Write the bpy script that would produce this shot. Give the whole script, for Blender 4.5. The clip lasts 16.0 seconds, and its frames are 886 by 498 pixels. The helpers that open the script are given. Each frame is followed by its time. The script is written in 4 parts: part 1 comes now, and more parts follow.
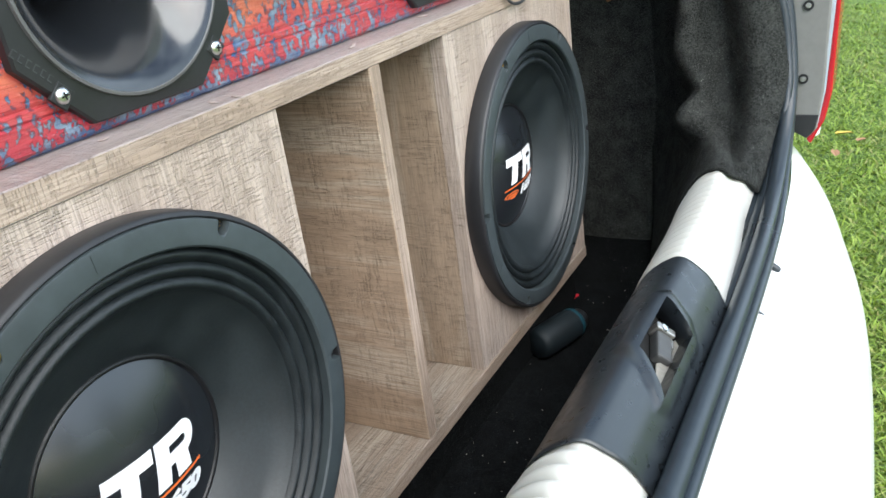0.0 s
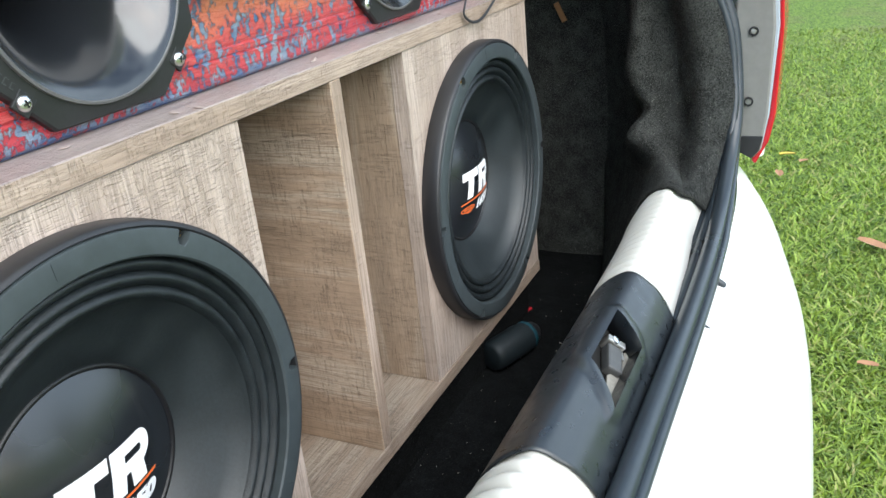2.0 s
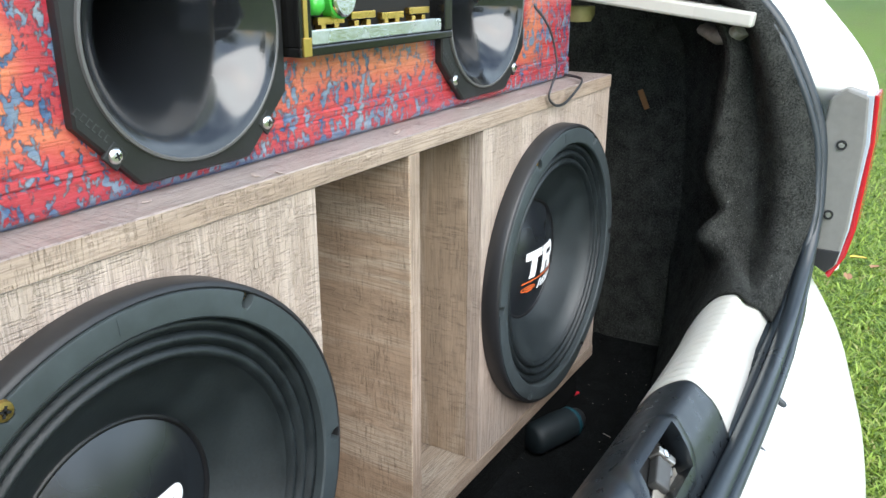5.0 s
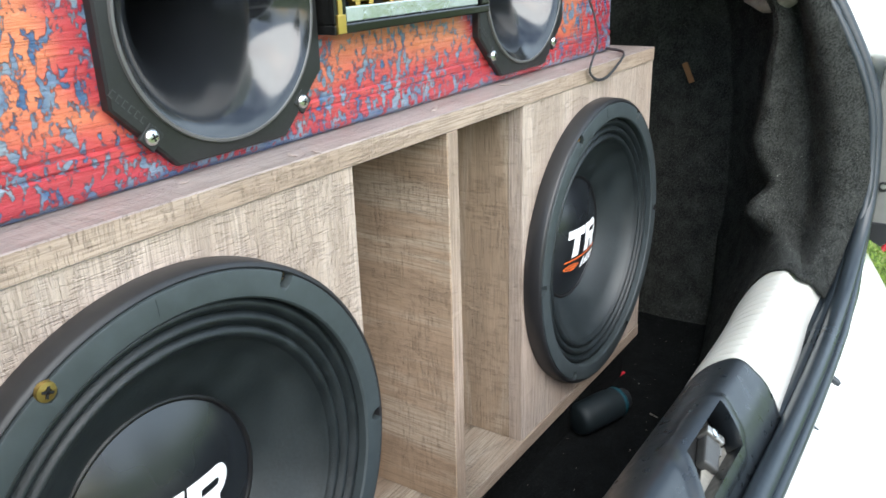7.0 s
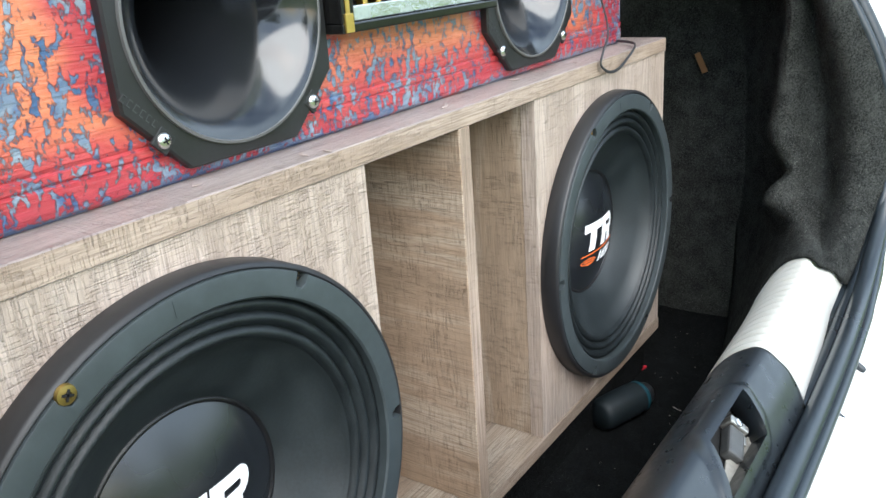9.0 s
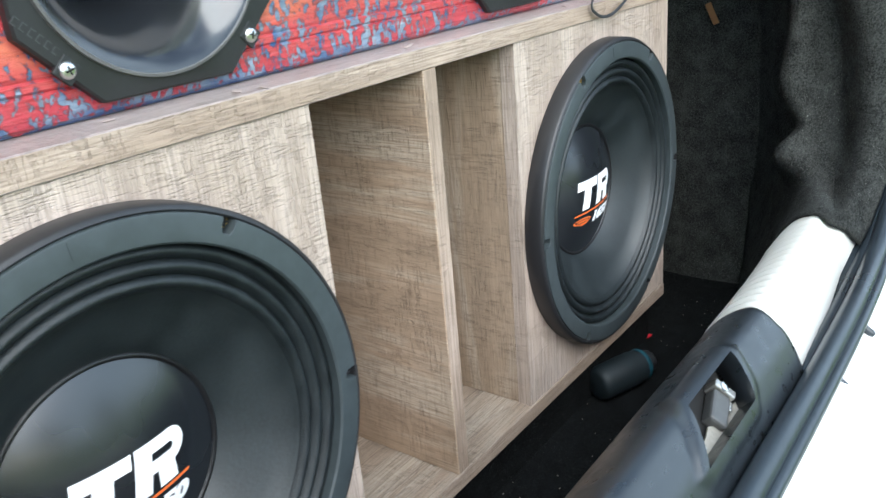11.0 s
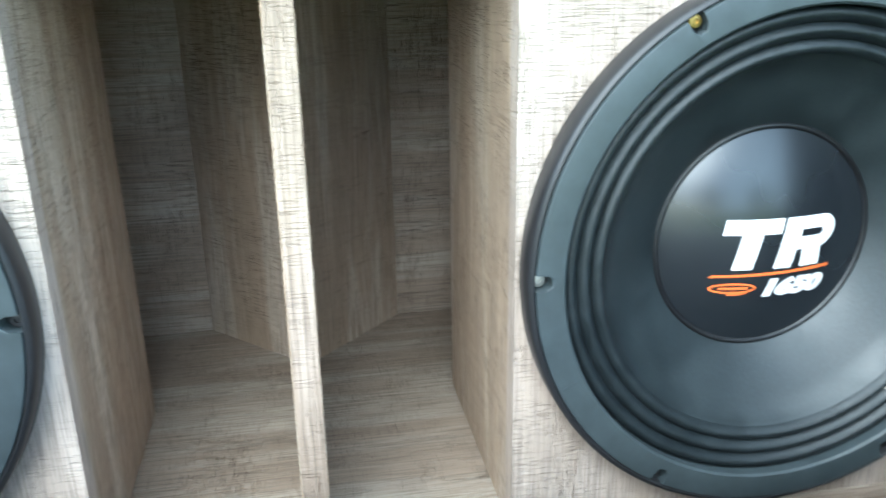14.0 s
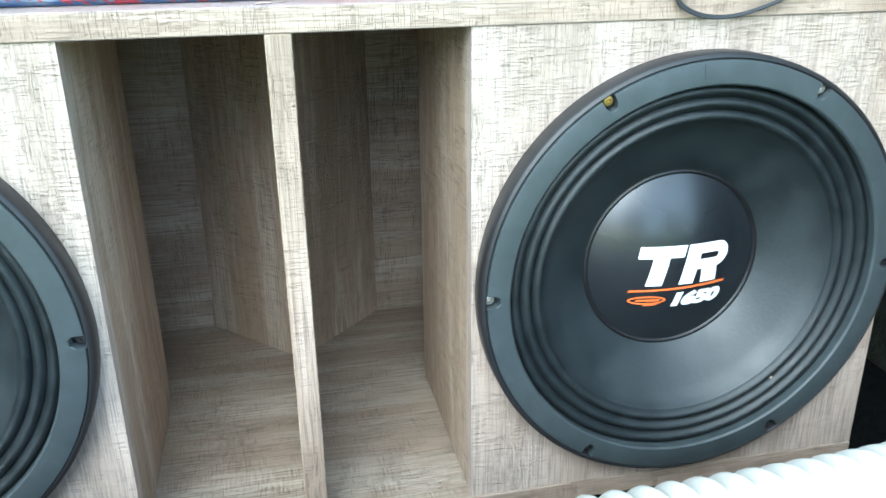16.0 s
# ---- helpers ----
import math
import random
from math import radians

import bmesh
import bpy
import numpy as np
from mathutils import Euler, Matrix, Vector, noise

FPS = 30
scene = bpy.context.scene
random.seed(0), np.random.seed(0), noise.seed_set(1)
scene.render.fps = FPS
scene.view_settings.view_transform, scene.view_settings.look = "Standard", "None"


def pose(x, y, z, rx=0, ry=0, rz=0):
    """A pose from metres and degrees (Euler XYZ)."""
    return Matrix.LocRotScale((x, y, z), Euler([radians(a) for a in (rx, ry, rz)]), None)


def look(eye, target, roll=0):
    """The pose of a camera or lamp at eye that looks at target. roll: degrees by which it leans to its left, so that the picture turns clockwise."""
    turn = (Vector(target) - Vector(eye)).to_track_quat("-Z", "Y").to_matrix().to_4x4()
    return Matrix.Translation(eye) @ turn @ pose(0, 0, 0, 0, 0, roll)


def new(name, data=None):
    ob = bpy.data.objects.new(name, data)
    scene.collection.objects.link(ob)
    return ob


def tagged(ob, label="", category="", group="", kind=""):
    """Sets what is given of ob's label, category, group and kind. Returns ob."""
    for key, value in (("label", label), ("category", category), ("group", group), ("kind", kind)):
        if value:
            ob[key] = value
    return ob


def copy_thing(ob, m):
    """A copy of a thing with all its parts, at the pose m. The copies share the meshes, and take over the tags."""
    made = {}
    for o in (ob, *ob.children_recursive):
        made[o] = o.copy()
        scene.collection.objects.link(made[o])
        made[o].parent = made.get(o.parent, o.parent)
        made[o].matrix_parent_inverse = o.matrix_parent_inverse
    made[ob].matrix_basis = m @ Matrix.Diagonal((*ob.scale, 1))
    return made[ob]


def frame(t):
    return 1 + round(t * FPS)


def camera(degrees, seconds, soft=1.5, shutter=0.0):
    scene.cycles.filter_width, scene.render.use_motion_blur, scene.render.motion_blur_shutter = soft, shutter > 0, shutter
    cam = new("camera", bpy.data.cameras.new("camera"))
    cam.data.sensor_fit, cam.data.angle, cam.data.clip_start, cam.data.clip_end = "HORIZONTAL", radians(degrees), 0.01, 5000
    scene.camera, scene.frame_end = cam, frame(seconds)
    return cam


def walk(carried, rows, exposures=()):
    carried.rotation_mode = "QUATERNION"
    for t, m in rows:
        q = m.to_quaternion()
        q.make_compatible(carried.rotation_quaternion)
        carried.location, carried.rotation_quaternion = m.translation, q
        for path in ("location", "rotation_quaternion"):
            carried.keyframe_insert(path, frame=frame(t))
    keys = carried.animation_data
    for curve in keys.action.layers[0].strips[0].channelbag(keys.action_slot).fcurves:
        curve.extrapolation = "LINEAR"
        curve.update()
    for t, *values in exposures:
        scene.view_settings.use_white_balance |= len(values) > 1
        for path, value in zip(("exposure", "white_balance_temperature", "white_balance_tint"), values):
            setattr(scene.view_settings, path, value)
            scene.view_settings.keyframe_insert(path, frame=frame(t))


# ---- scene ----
cam = camera(57.1, 16.0, shutter=0.4)
PATH = [
    (0, (-0.475, -0.338, 0.457), (1.1, 0.604, -0.337), -8.0),
    (0.5, (-0.48, -0.342, 0.459), (1.121, 0.561, -0.33), -7.2),
    (1, (-0.481, -0.343, 0.462), (1.139, 0.539, -0.31), -6.6),
    (1.5, (-0.483, -0.343, 0.461), (1.149, 0.521, -0.305), -6.4),
    (2, (-0.485, -0.34, 0.461), (1.154, 0.503, -0.316), -5.9),
    (2.5, (-0.48, -0.34, 0.466), (1.131, 0.539, -0.328), -4.7),
    (3, (-0.48, -0.34, 0.466), (1.127, 0.555, -0.32), -4.4),
    (3.5, (-0.482, -0.339, 0.47), (1.125, 0.568, -0.302), -3.4),
    (4, (-0.476, -0.331, 0.482), (1.143, 0.627, -0.196), 0.6),
    (6.5, (-0.475, -0.327, 0.479), (1.134, 0.664, -0.177), -0.6),
    (7, (-0.469, -0.327, 0.476), (1.082, 0.729, -0.219), -1.8),
    (7.5, (-0.469, -0.326, 0.472), (1.065, 0.748, -0.231), -2.6),
    (8, (-0.469, -0.328, 0.472), (1.067, 0.747, -0.226), -2.8),
    (10.5, (-0.458, -0.33, 0.462), (1.037, 0.807, -0.224), -6.3),
    (11, (-0.415, -0.348, 0.437), (1.046, 0.804, -0.295), -5.1),
    (11.3, (-0.399, -0.353, 0.439), (1.049, 0.818, -0.29), -4.7),
    (11.5, (-0.393, -0.356, 0.441), (1.027, 0.85, -0.286), -5.1),
    (12, (-0.359, -0.36, 0.419), (1.022, 0.88, -0.328), -2.6),
    (12.5, (-0.264, -0.355, 0.387), (1.011, 1.006, -0.334), -0.5),
    (13, (-0.146, -0.386, 0.37), (0.953, 1.108, -0.377), -0.3),
    (13.5, (-0.007, -0.378, 0.348), (0.635, 1.384, -0.347), 0.3),
    (14, (0.035, -0.38, 0.333), (0.362, 1.475, -0.34), -0.9),
    (14.5, (0.031, -0.379, 0.347), (0.223, 1.52, -0.248), -0.8),
    (15, (0.031, -0.407, 0.366), (0.322, 1.464, -0.278), 1.5),
    (15.5, (0.025, -0.434, 0.385), (0.382, 1.394, -0.343), 0.6),
    (16, (0.024, -0.47, 0.403), (0.4, 1.349, -0.337), -0.7),
]
walk(cam, [(t, look(eye, target, roll)) for t, eye, target, roll in PATH], [(0, 0.78, 6250, 9), (8, 0.9, 6250, 9), (11, 0.95, 6000, 7), (12.5, 1.06, 5850, 4), (13.4, 1.22, 5450, 0), (14.0, 1.64, 5450, -2), (15.3, 1.47, 5400, -2), (16, 1.48, 5450, -2)])

# ---- world, sun, exposure ----
world = bpy.data.worlds.new("sky")
scene.world = world
world.use_nodes = True
wn, wl = world.node_tree.nodes, world.node_tree.links
wn.clear()
SUN_EL, SUN_AZ = 40.0, 212.0
sky = wn.new("ShaderNodeTexSky")
sky.sky_type = "NISHITA"
sky.sun_disc = False
sky.sun_elevation, sky.sun_rotation = radians(SUN_EL), radians(SUN_AZ)
wtc = wn.new("ShaderNodeTexCoord")
wcl = wn.new("ShaderNodeTexNoise")
wcl.inputs["Scale"].default_value, wcl.inputs["Detail"].default_value = 2.2, 7
wrp = wn.new("ShaderNodeValToRGB")
wrp.color_ramp.elements[0].position, wrp.color_ramp.elements[1].position = 0.40, 0.60
wmx = wn.new("ShaderNodeMix")
wmx.data_type = "RGBA"
wmx.inputs["B"].default_value = (7.7, 9.3, 10.8, 1)
wbg, wout = wn.new("ShaderNodeBackground"), wn.new("ShaderNodeOutputWorld")
wbg.inputs["Strength"].default_value = 0.15
wl.new(wtc.outputs["Generated"], wcl.inputs["Vector"])
wl.new(wcl.outputs["Fac"], wrp.inputs["Fac"])
wl.new(wrp.outputs["Color"], wmx.inputs["Factor"])
wl.new(sky.outputs["Color"], wmx.inputs["A"])
wl.new(wmx.outputs["Result"], wbg.inputs["Color"])
wl.new(wbg.outputs["Background"], wout.inputs["Surface"])

sun = new("sun", bpy.data.lights.new("sun", "SUN"))
sun.data.energy, sun.data.angle, sun.data.color = 2.6, radians(60), (1.0, 0.94, 0.85)
_e, _a = radians(SUN_EL), radians(SUN_AZ)
sun.matrix_world = look((0, 0, 20), Vector((0, 0, 20)) - 10 * Vector((math.cos(_e) * math.sin(_a), math.cos(_e) * math.cos(_a), math.sin(_e))))


# ---- materials ----
class Mat:
    """A small builder of node materials."""

    def __init__(self, name, rough=0.6, metal=0.0, color=(0.5, 0.5, 0.5)):
        self.m = bpy.data.materials.new(name)
        self.m.use_nodes = True
        self.n, self.l = self.m.node_tree.nodes, self.m.node_tree.links
        self.b = self.n["Principled BSDF"]
        self.b.inputs["Roughness"].default_value = rough
        self.b.inputs["Metallic"].default_value = metal
        self.b.inputs["Base Color"].default_value = (*color, 1)
        self.tc = self.n.new("ShaderNodeTexCoord")

    def put(self, node, key, value):
        if isinstance(value, bpy.types.NodeSocket):
            self.l.new(value, node.inputs[key])
        elif value is not None:
            node.inputs[key].default_value = value

    def coords(self, scale=(1, 1, 1), rot=(0, 0, 0), shift=None):
        mp = self.n.new("ShaderNodeMapping")
        mp.inputs["Scale"].default_value = scale
        mp.inputs["Rotation"].default_value = [radians(a) for a in rot]
        self.l.new(self.tc.outputs["Object"], mp.inputs["Vector"])
        if shift is not None:
            self.l.new(shift, mp.inputs["Location"])
        return mp.outputs["Vector"]

    def noise(self, vec, scale=1.0, detail=4.0, rough=0.5, warp=0.0):
        t = self.n.new("ShaderNodeTexNoise")
        self.put(t, "Vector", vec)
        self.put(t, "Scale", scale)
        self.put(t, "Detail", detail)
        self.put(t, "Roughness", rough)
        self.put(t, "Distortion", warp)
        return t.outputs["Fac"]

    def ramp(self, fac, stops):
        r = self.n.new("ShaderNodeValToRGB")
        e = r.color_ramp.elements
        while len(e) < len(stops):
            e.new(0.5)
        for k, (p, c) in enumerate(stops):
            e[k].position = p
            e[k].color = (*c, 1) if isinstance(c, tuple) else (c, c, c, 1)
        self.put(r, "Fac", fac)
        return r.outputs["Color"]

    def mix(self, fac, a, b, mode="MIX"):
        m = self.n.new("ShaderNodeMix")
        m.data_type, m.blend_type = "RGBA", mode
        self.put(m, "Factor", fac)
        for key, v in (("A", a), ("B", b)):
            self.put(m, key, (*v, 1) if isinstance(v, tuple) and len(v) == 3 else v)
        return m.outputs["Result"]

    def math(self, op, a, b=0.0, clamp=False):
        m = self.n.new("ShaderNodeMath")
        m.operation, m.use_clamp = op, clamp
        self.put(m, 0, a)
        self.put(m, 1, b)
        return m.outputs[0]

    def axes(self):
        s = self.n.new("ShaderNodeSeparateXYZ")
        self.l.new(self.tc.outputs["Object"], s.inputs[0])
        return s.outputs

    def color(self, socket):
        self.l.new(socket, self.b.inputs["Base Color"])
        return self

    def rough(self, socket):
        self.l.new(socket, self.b.inputs["Roughness"])
        return self

    def bump(self, height, dist=0.001, strength=0.5):
        b = self.n.new("ShaderNodeBump")
        b.inputs["Distance"].default_value, b.inputs["Strength"].default_value = dist, strength
        self.l.new(height, b.inputs["Height"])
        self.l.new(b.outputs["Normal"], self.b.inputs["Normal"])
        return self


def wood(name, grain, light=(0.53, 0.435, 0.345), mid=(0.43, 0.318, 0.225), dark=(0.12, 0.075, 0.048), saw=0.52, pores=0.50, vein=0.95, gloss=0.0, fine=(820.0, 20.0)):
    """Weathered-oak laminate whose grain runs along one axis: soft bands, short dark pores along it and saw marks across."""
    m = Mat(name, 0.55)
    g = "xyz".index(grain)

    def along(across, on):
        v = [across] * 3
        v[g] = on
        return m.coords(v)

    band = m.noise(along(30.0, 3.0), 1.0, 5, 0.6, 0.6)
    fibre = m.noise(along(*fine), 1.0, 4, 0.6, 0.15)
    broken = m.noise(along(620.0, 60.0), 1.0, 2, 0.5)
    cut = m.noise(along(60.0, 1050.0), 1.0, 2, 0.5)
    row = m.noise(along(26.0, 40.0), 1.0, 4, 0.6)
    spot = m.noise(along(50.0, 8.0), 1.0, 3, 0.5)
    col = m.ramp(band, [(0.26, tuple(c * 0.80 for c in mid)), (0.45, mid), (0.58, light), (0.74, tuple(min(1, c * 1.12) for c in light))])
    col = m.mix(m.ramp(fibre, [(0.36, vein), (0.54, 0.0)]), col, tuple(c * 0.62 for c in mid))
    p = m.math("MULTIPLY", m.ramp(fibre, [(0.54, 0.0), (0.61, 1.0)]), m.ramp(spot, [(0.40, 0.1), (0.60, 1.0)]))
    p = m.math("MULTIPLY", p, m.ramp(broken, [(0.44, 0.2), (0.56, 1.0)]))
    c = m.math("MULTIPLY", m.ramp(cut, [(0.52, 0.0), (0.64, 1.0)]), m.ramp(row, [(0.38, 0.25), (0.58, 1.0)]))
    c = m.math("MULTIPLY", c, m.ramp(broken, [(0.40, 0.35), (0.54, 1.0)]))
    soft = tuple(0.5 * a + 0.27 * b for a, b in zip(dark, mid))
    col = m.mix(m.math("MULTIPLY", p, pores), col, soft)
    col = m.mix(m.math("MULTIPLY", c, saw), col, soft)
    m.color(col)
    m.rough(m.ramp(fibre, [(0.3, 0.64 - gloss), (0.7, 0.46 - gloss)]))
    h = m.math("SUBTRACT", m.math("MULTIPLY", fibre, 0.4), m.math("MULTIPLY", m.math("ADD", p, c), 0.5))
    return m.bump(h, 0.0015, 1.0).m


# WOOD_X is darker: shade inside the ports is put into its colour.
WOOD_X, WOOD_Y, WOOD_Z = wood("oak_laminate_grain_x_shaded", "x", (0.41, 0.345, 0.28), (0.33, 0.255, 0.195), (0.10, 0.065, 0.045), 0.5, 0.5), wood("oak_laminate_grain_y", "y", (0.53, 0.43, 0.335), (0.44, 0.315, 0.22)), wood("oak_laminate_grain_z", "z")
WOOD_FRONT = wood("pale_oak_baffle_laminate", "z", (0.55, 0.452, 0.385), (0.465, 0.37, 0.305), (0.22, 0.16, 0.12), 0.26, 0.07, 0.85, 0.0, (860.0, 26.0))
# Darker mauve copy: the red cabinet's reflection is put into the laminate's colour.
WOOD_TOP = wood("oak_laminate_mauve_reflection", "x", (0.41, 0.345, 0.32), (0.33, 0.268, 0.25), (0.14, 0.10, 0.085), 0.16, 0.45, 0.5, 0.16)
WOOD_EDGE = wood("oak_edge_band_x", "x", (0.48, 0.375, 0.30), (0.39, 0.293, 0.225), (0.20, 0.13, 0.09), 0.05, 0.40)
WOOD_EDGE_Z = wood("oak_edge_band_z", "z", (0.48, 0.375, 0.30), (0.39, 0.293, 0.225), (0.20, 0.13, 0.09), 0.05, 0.40)


def plain(name, color, rough=0.5, metal=0.0, vary=0.25, scale=60.0, bump=0.0004, spec=0.5, stretch=(1, 1, 1)):
    """A surface with fine grain and broad uneven tone."""
    m = Mat(name, rough, metal, color)
    a = m.noise(m.coords(stretch), scale, 6, 0.6)
    b = m.noise(m.coords(), scale * 0.09, 3, 0.5)
    f = m.math("ADD", m.math("MULTIPLY", a, 0.5), m.math("MULTIPLY", b, 0.5))
    lo, hi = tuple(c * (1 - vary) for c in color), tuple(min(1, c * (1 + vary)) for c in color)
    m.color(m.ramp(f, [(0.3, lo), (0.7, hi)]))
    m.rough(m.ramp(b, [(0.3, max(0.02, rough - 0.08)), (0.7, min(1, rough + 0.08))]))
    m.b.inputs["Specular IOR Level"].default_value = spec
    if bump:
        m.bump(a, bump, 0.5)
    return m.m


GASKET = plain("dark_rubber_gasket", (0.039, 0.049, 0.053), 0.50, vary=0.3, scale=90, bump=0.0002)
FRAME_BLACK = plain("black_coated_steel", (0.018, 0.018, 0.020), 0.45, vary=0.2)
SURROUND = plain("black_treated_cloth", (0.012, 0.016, 0.018), 0.42, vary=0.5, scale=800, bump=0.0009)
CONE = plain("black_pressed_paper", (0.0115, 0.0165, 0.0185), 0.50, vary=0.45, scale=420, bump=0.0003, spec=0.7)
CAP = plain("semi_gloss_black_cap", (0.011, 0.013, 0.016), 0.30, vary=0.15, scale=90, bump=0, spec=0.9)
GLUE = plain("black_glue_bead", (0.008, 0.008, 0.009), 0.4, vary=0.3, scale=300, bump=0.0006)
PRINT_WHITE = plain("white_print", (0.86, 0.86, 0.86), 0.45, vary=0.03, bump=0)
PRINT_ORANGE = plain("orange_print", (0.78, 0.16, 0.035), 0.45, vary=0.05, bump=0)
BRASS = plain("yellow_zinc_screw", (0.36, 0.25, 0.08), 0.38, 0.9, vary=0.25, scale=300)
CHROME = plain("bright_zinc_screw", (0.72, 0.72, 0.72), 0.25, 1.0, vary=0.15, scale=300)
# Near-black for slots and recesses: their shade is put into the colour.
HOLE = plain("recess_shade_black", (0.006, 0.006, 0.006), 0.9, vary=0.2)
HORN_BODY = plain("black_moulded_plastic", (0.014, 0.0145, 0.015), 0.48, vary=0.2, scale=300, bump=0.0002)
HORN_TEXT = plain("lighter_raised_plastic", (0.035, 0.036, 0.037), 0.5, vary=0.2)
HORN_RIM = plain("grey_plastic_bead", (0.10, 0.10, 0.10), 0.45, vary=0.15)
HORN_IN = plain("gloss_black_plastic", (0.014, 0.0155, 0.018), 0.12, vary=0.2, scale=40, bump=0, spec=0.9)
WHITE_PAINT = plain("white_car_paint", (0.82, 0.82, 0.80), 0.16, vary=0.03, scale=20, bump=0)
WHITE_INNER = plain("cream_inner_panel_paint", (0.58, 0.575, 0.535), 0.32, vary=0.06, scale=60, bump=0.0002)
TRIM = plain("black_grained_plastic", (0.016, 0.020, 0.024), 0.33, vary=0.25, scale=1100, bump=0.0001, spec=0.7)
RUBBER = plain("black_weather_rubber", (0.022, 0.029, 0.036), 0.34, vary=0.25, scale=120, bump=0.0003)
STEEL = plain("worn_bare_steel", (0.46, 0.45, 0.42), 0.42, 0.85, vary=0.35, scale=220)
DIRTY = plain("dusty_painted_metal", (0.24, 0.225, 0.195), 0.75, vary=0.5, scale=180)
LAMP_GREY = plain("grey_lamp_housing", (0.21, 0.205, 0.195), 0.5, vary=0.12, scale=90)
LAMP_CLEAR = plain("pale_lamp_edge", (0.42, 0.46, 0.52), 0.18, vary=0.1)
LAMP_RED = plain("red_lamp_lens", (0.42, 0.012, 0.02), 0.14, vary=0.15, bump=0)
YELLOWED = plain("yellowed_clear_plastic", (0.45, 0.40, 0.18), 0.3, vary=0.3)
TEAL = plain("teal_plastic", (0.008, 0.055, 0.075), 0.5, vary=0.4, scale=60, bump=0.0002)
RED_BIT = plain("red_plastic_bit", (0.65, 0.03, 0.05), 0.4)
PALE_BIT = plain("pale_crumb", (0.48, 0.44, 0.38), 0.8, vary=0.3)
FLAKE = plain("dusty_wood_flake", (0.38, 0.31, 0.28), 0.8, vary=0.3)
WIRE = plain("black_wire_sheath", (0.03, 0.032, 0.036), 0.45, vary=0.2)
AMP_BLACK = plain("gloss_black_frame", (0.008, 0.008, 0.008), 0.15, vary=0.2, bump=0)
GOLD = plain("gold_anodised", (0.75, 0.50, 0.14), 0.28, 1.0, vary=0.2)
SILVER = plain("brushed_aluminium", (0.75, 0.76, 0.78), 0.28, 1.0, vary=0.15, scale=400)
GREEN_CAP = plain("green_gloss_part", (0.06, 0.42, 0.05), 0.2, vary=0.3)


def carpet_mat(name, base, speck):
    m = Mat(name, 0.95)
    fuzz = m.noise(m.coords(), 520, 5, 0.8)
    clump = m.noise(m.coords(), 45, 4, 0.6)
    fibre = m.noise(m.coords((1, 1.6, 0.7), (20, 40, 10)), 620, 3, 0.6, 1.5)
    patch = m.noise(m.coords(), 9, 3, 0.5)
    c = m.ramp(m.math("ADD", m.math("MULTIPLY", fuzz, 0.75), m.math("MULTIPLY", clump, 0.25)), [(0.42, tuple(v * 0.25 for v in base)), (0.60, tuple(v * 1.6 for v in base))])
    dusty = m.ramp(patch, [(0.42, 0.25), (0.62, 1.0)])
    c = m.mix(m.math("MULTIPLY", m.math("MULTIPLY", m.ramp(fibre, [(0.62, 0.0), (0.70, 1.0)]), dusty), speck), c, (0.30, 0.30, 0.28))
    c = m.mix(m.ramp(patch, [(0.5, 0.0), (0.75, 0.15)]), c, tuple(v * 2.0 for v in base))
    m.color(c)
    m.b.inputs["Specular IOR Level"].default_value = 0.15
    return m.bump(m.math("ADD", fuzz, clump), 0.003, 1.0).m


CARPET = carpet_mat("charcoal_felt_lining", (0.044, 0.046, 0.043), 0.9)
# Lighter copy of CARPET: light on the side wall is put into its colour.
SIDE_FELT = carpet_mat("grey_felt_side_lit", (0.058, 0.060, 0.055), 1.0)
CARPET_FLOOR = carpet_mat("black_boot_carpet", (0.0075, 0.0085, 0.009), 0.35)

HORN_X = (-0.156, 0.1885)
HORN_Z = 0.447


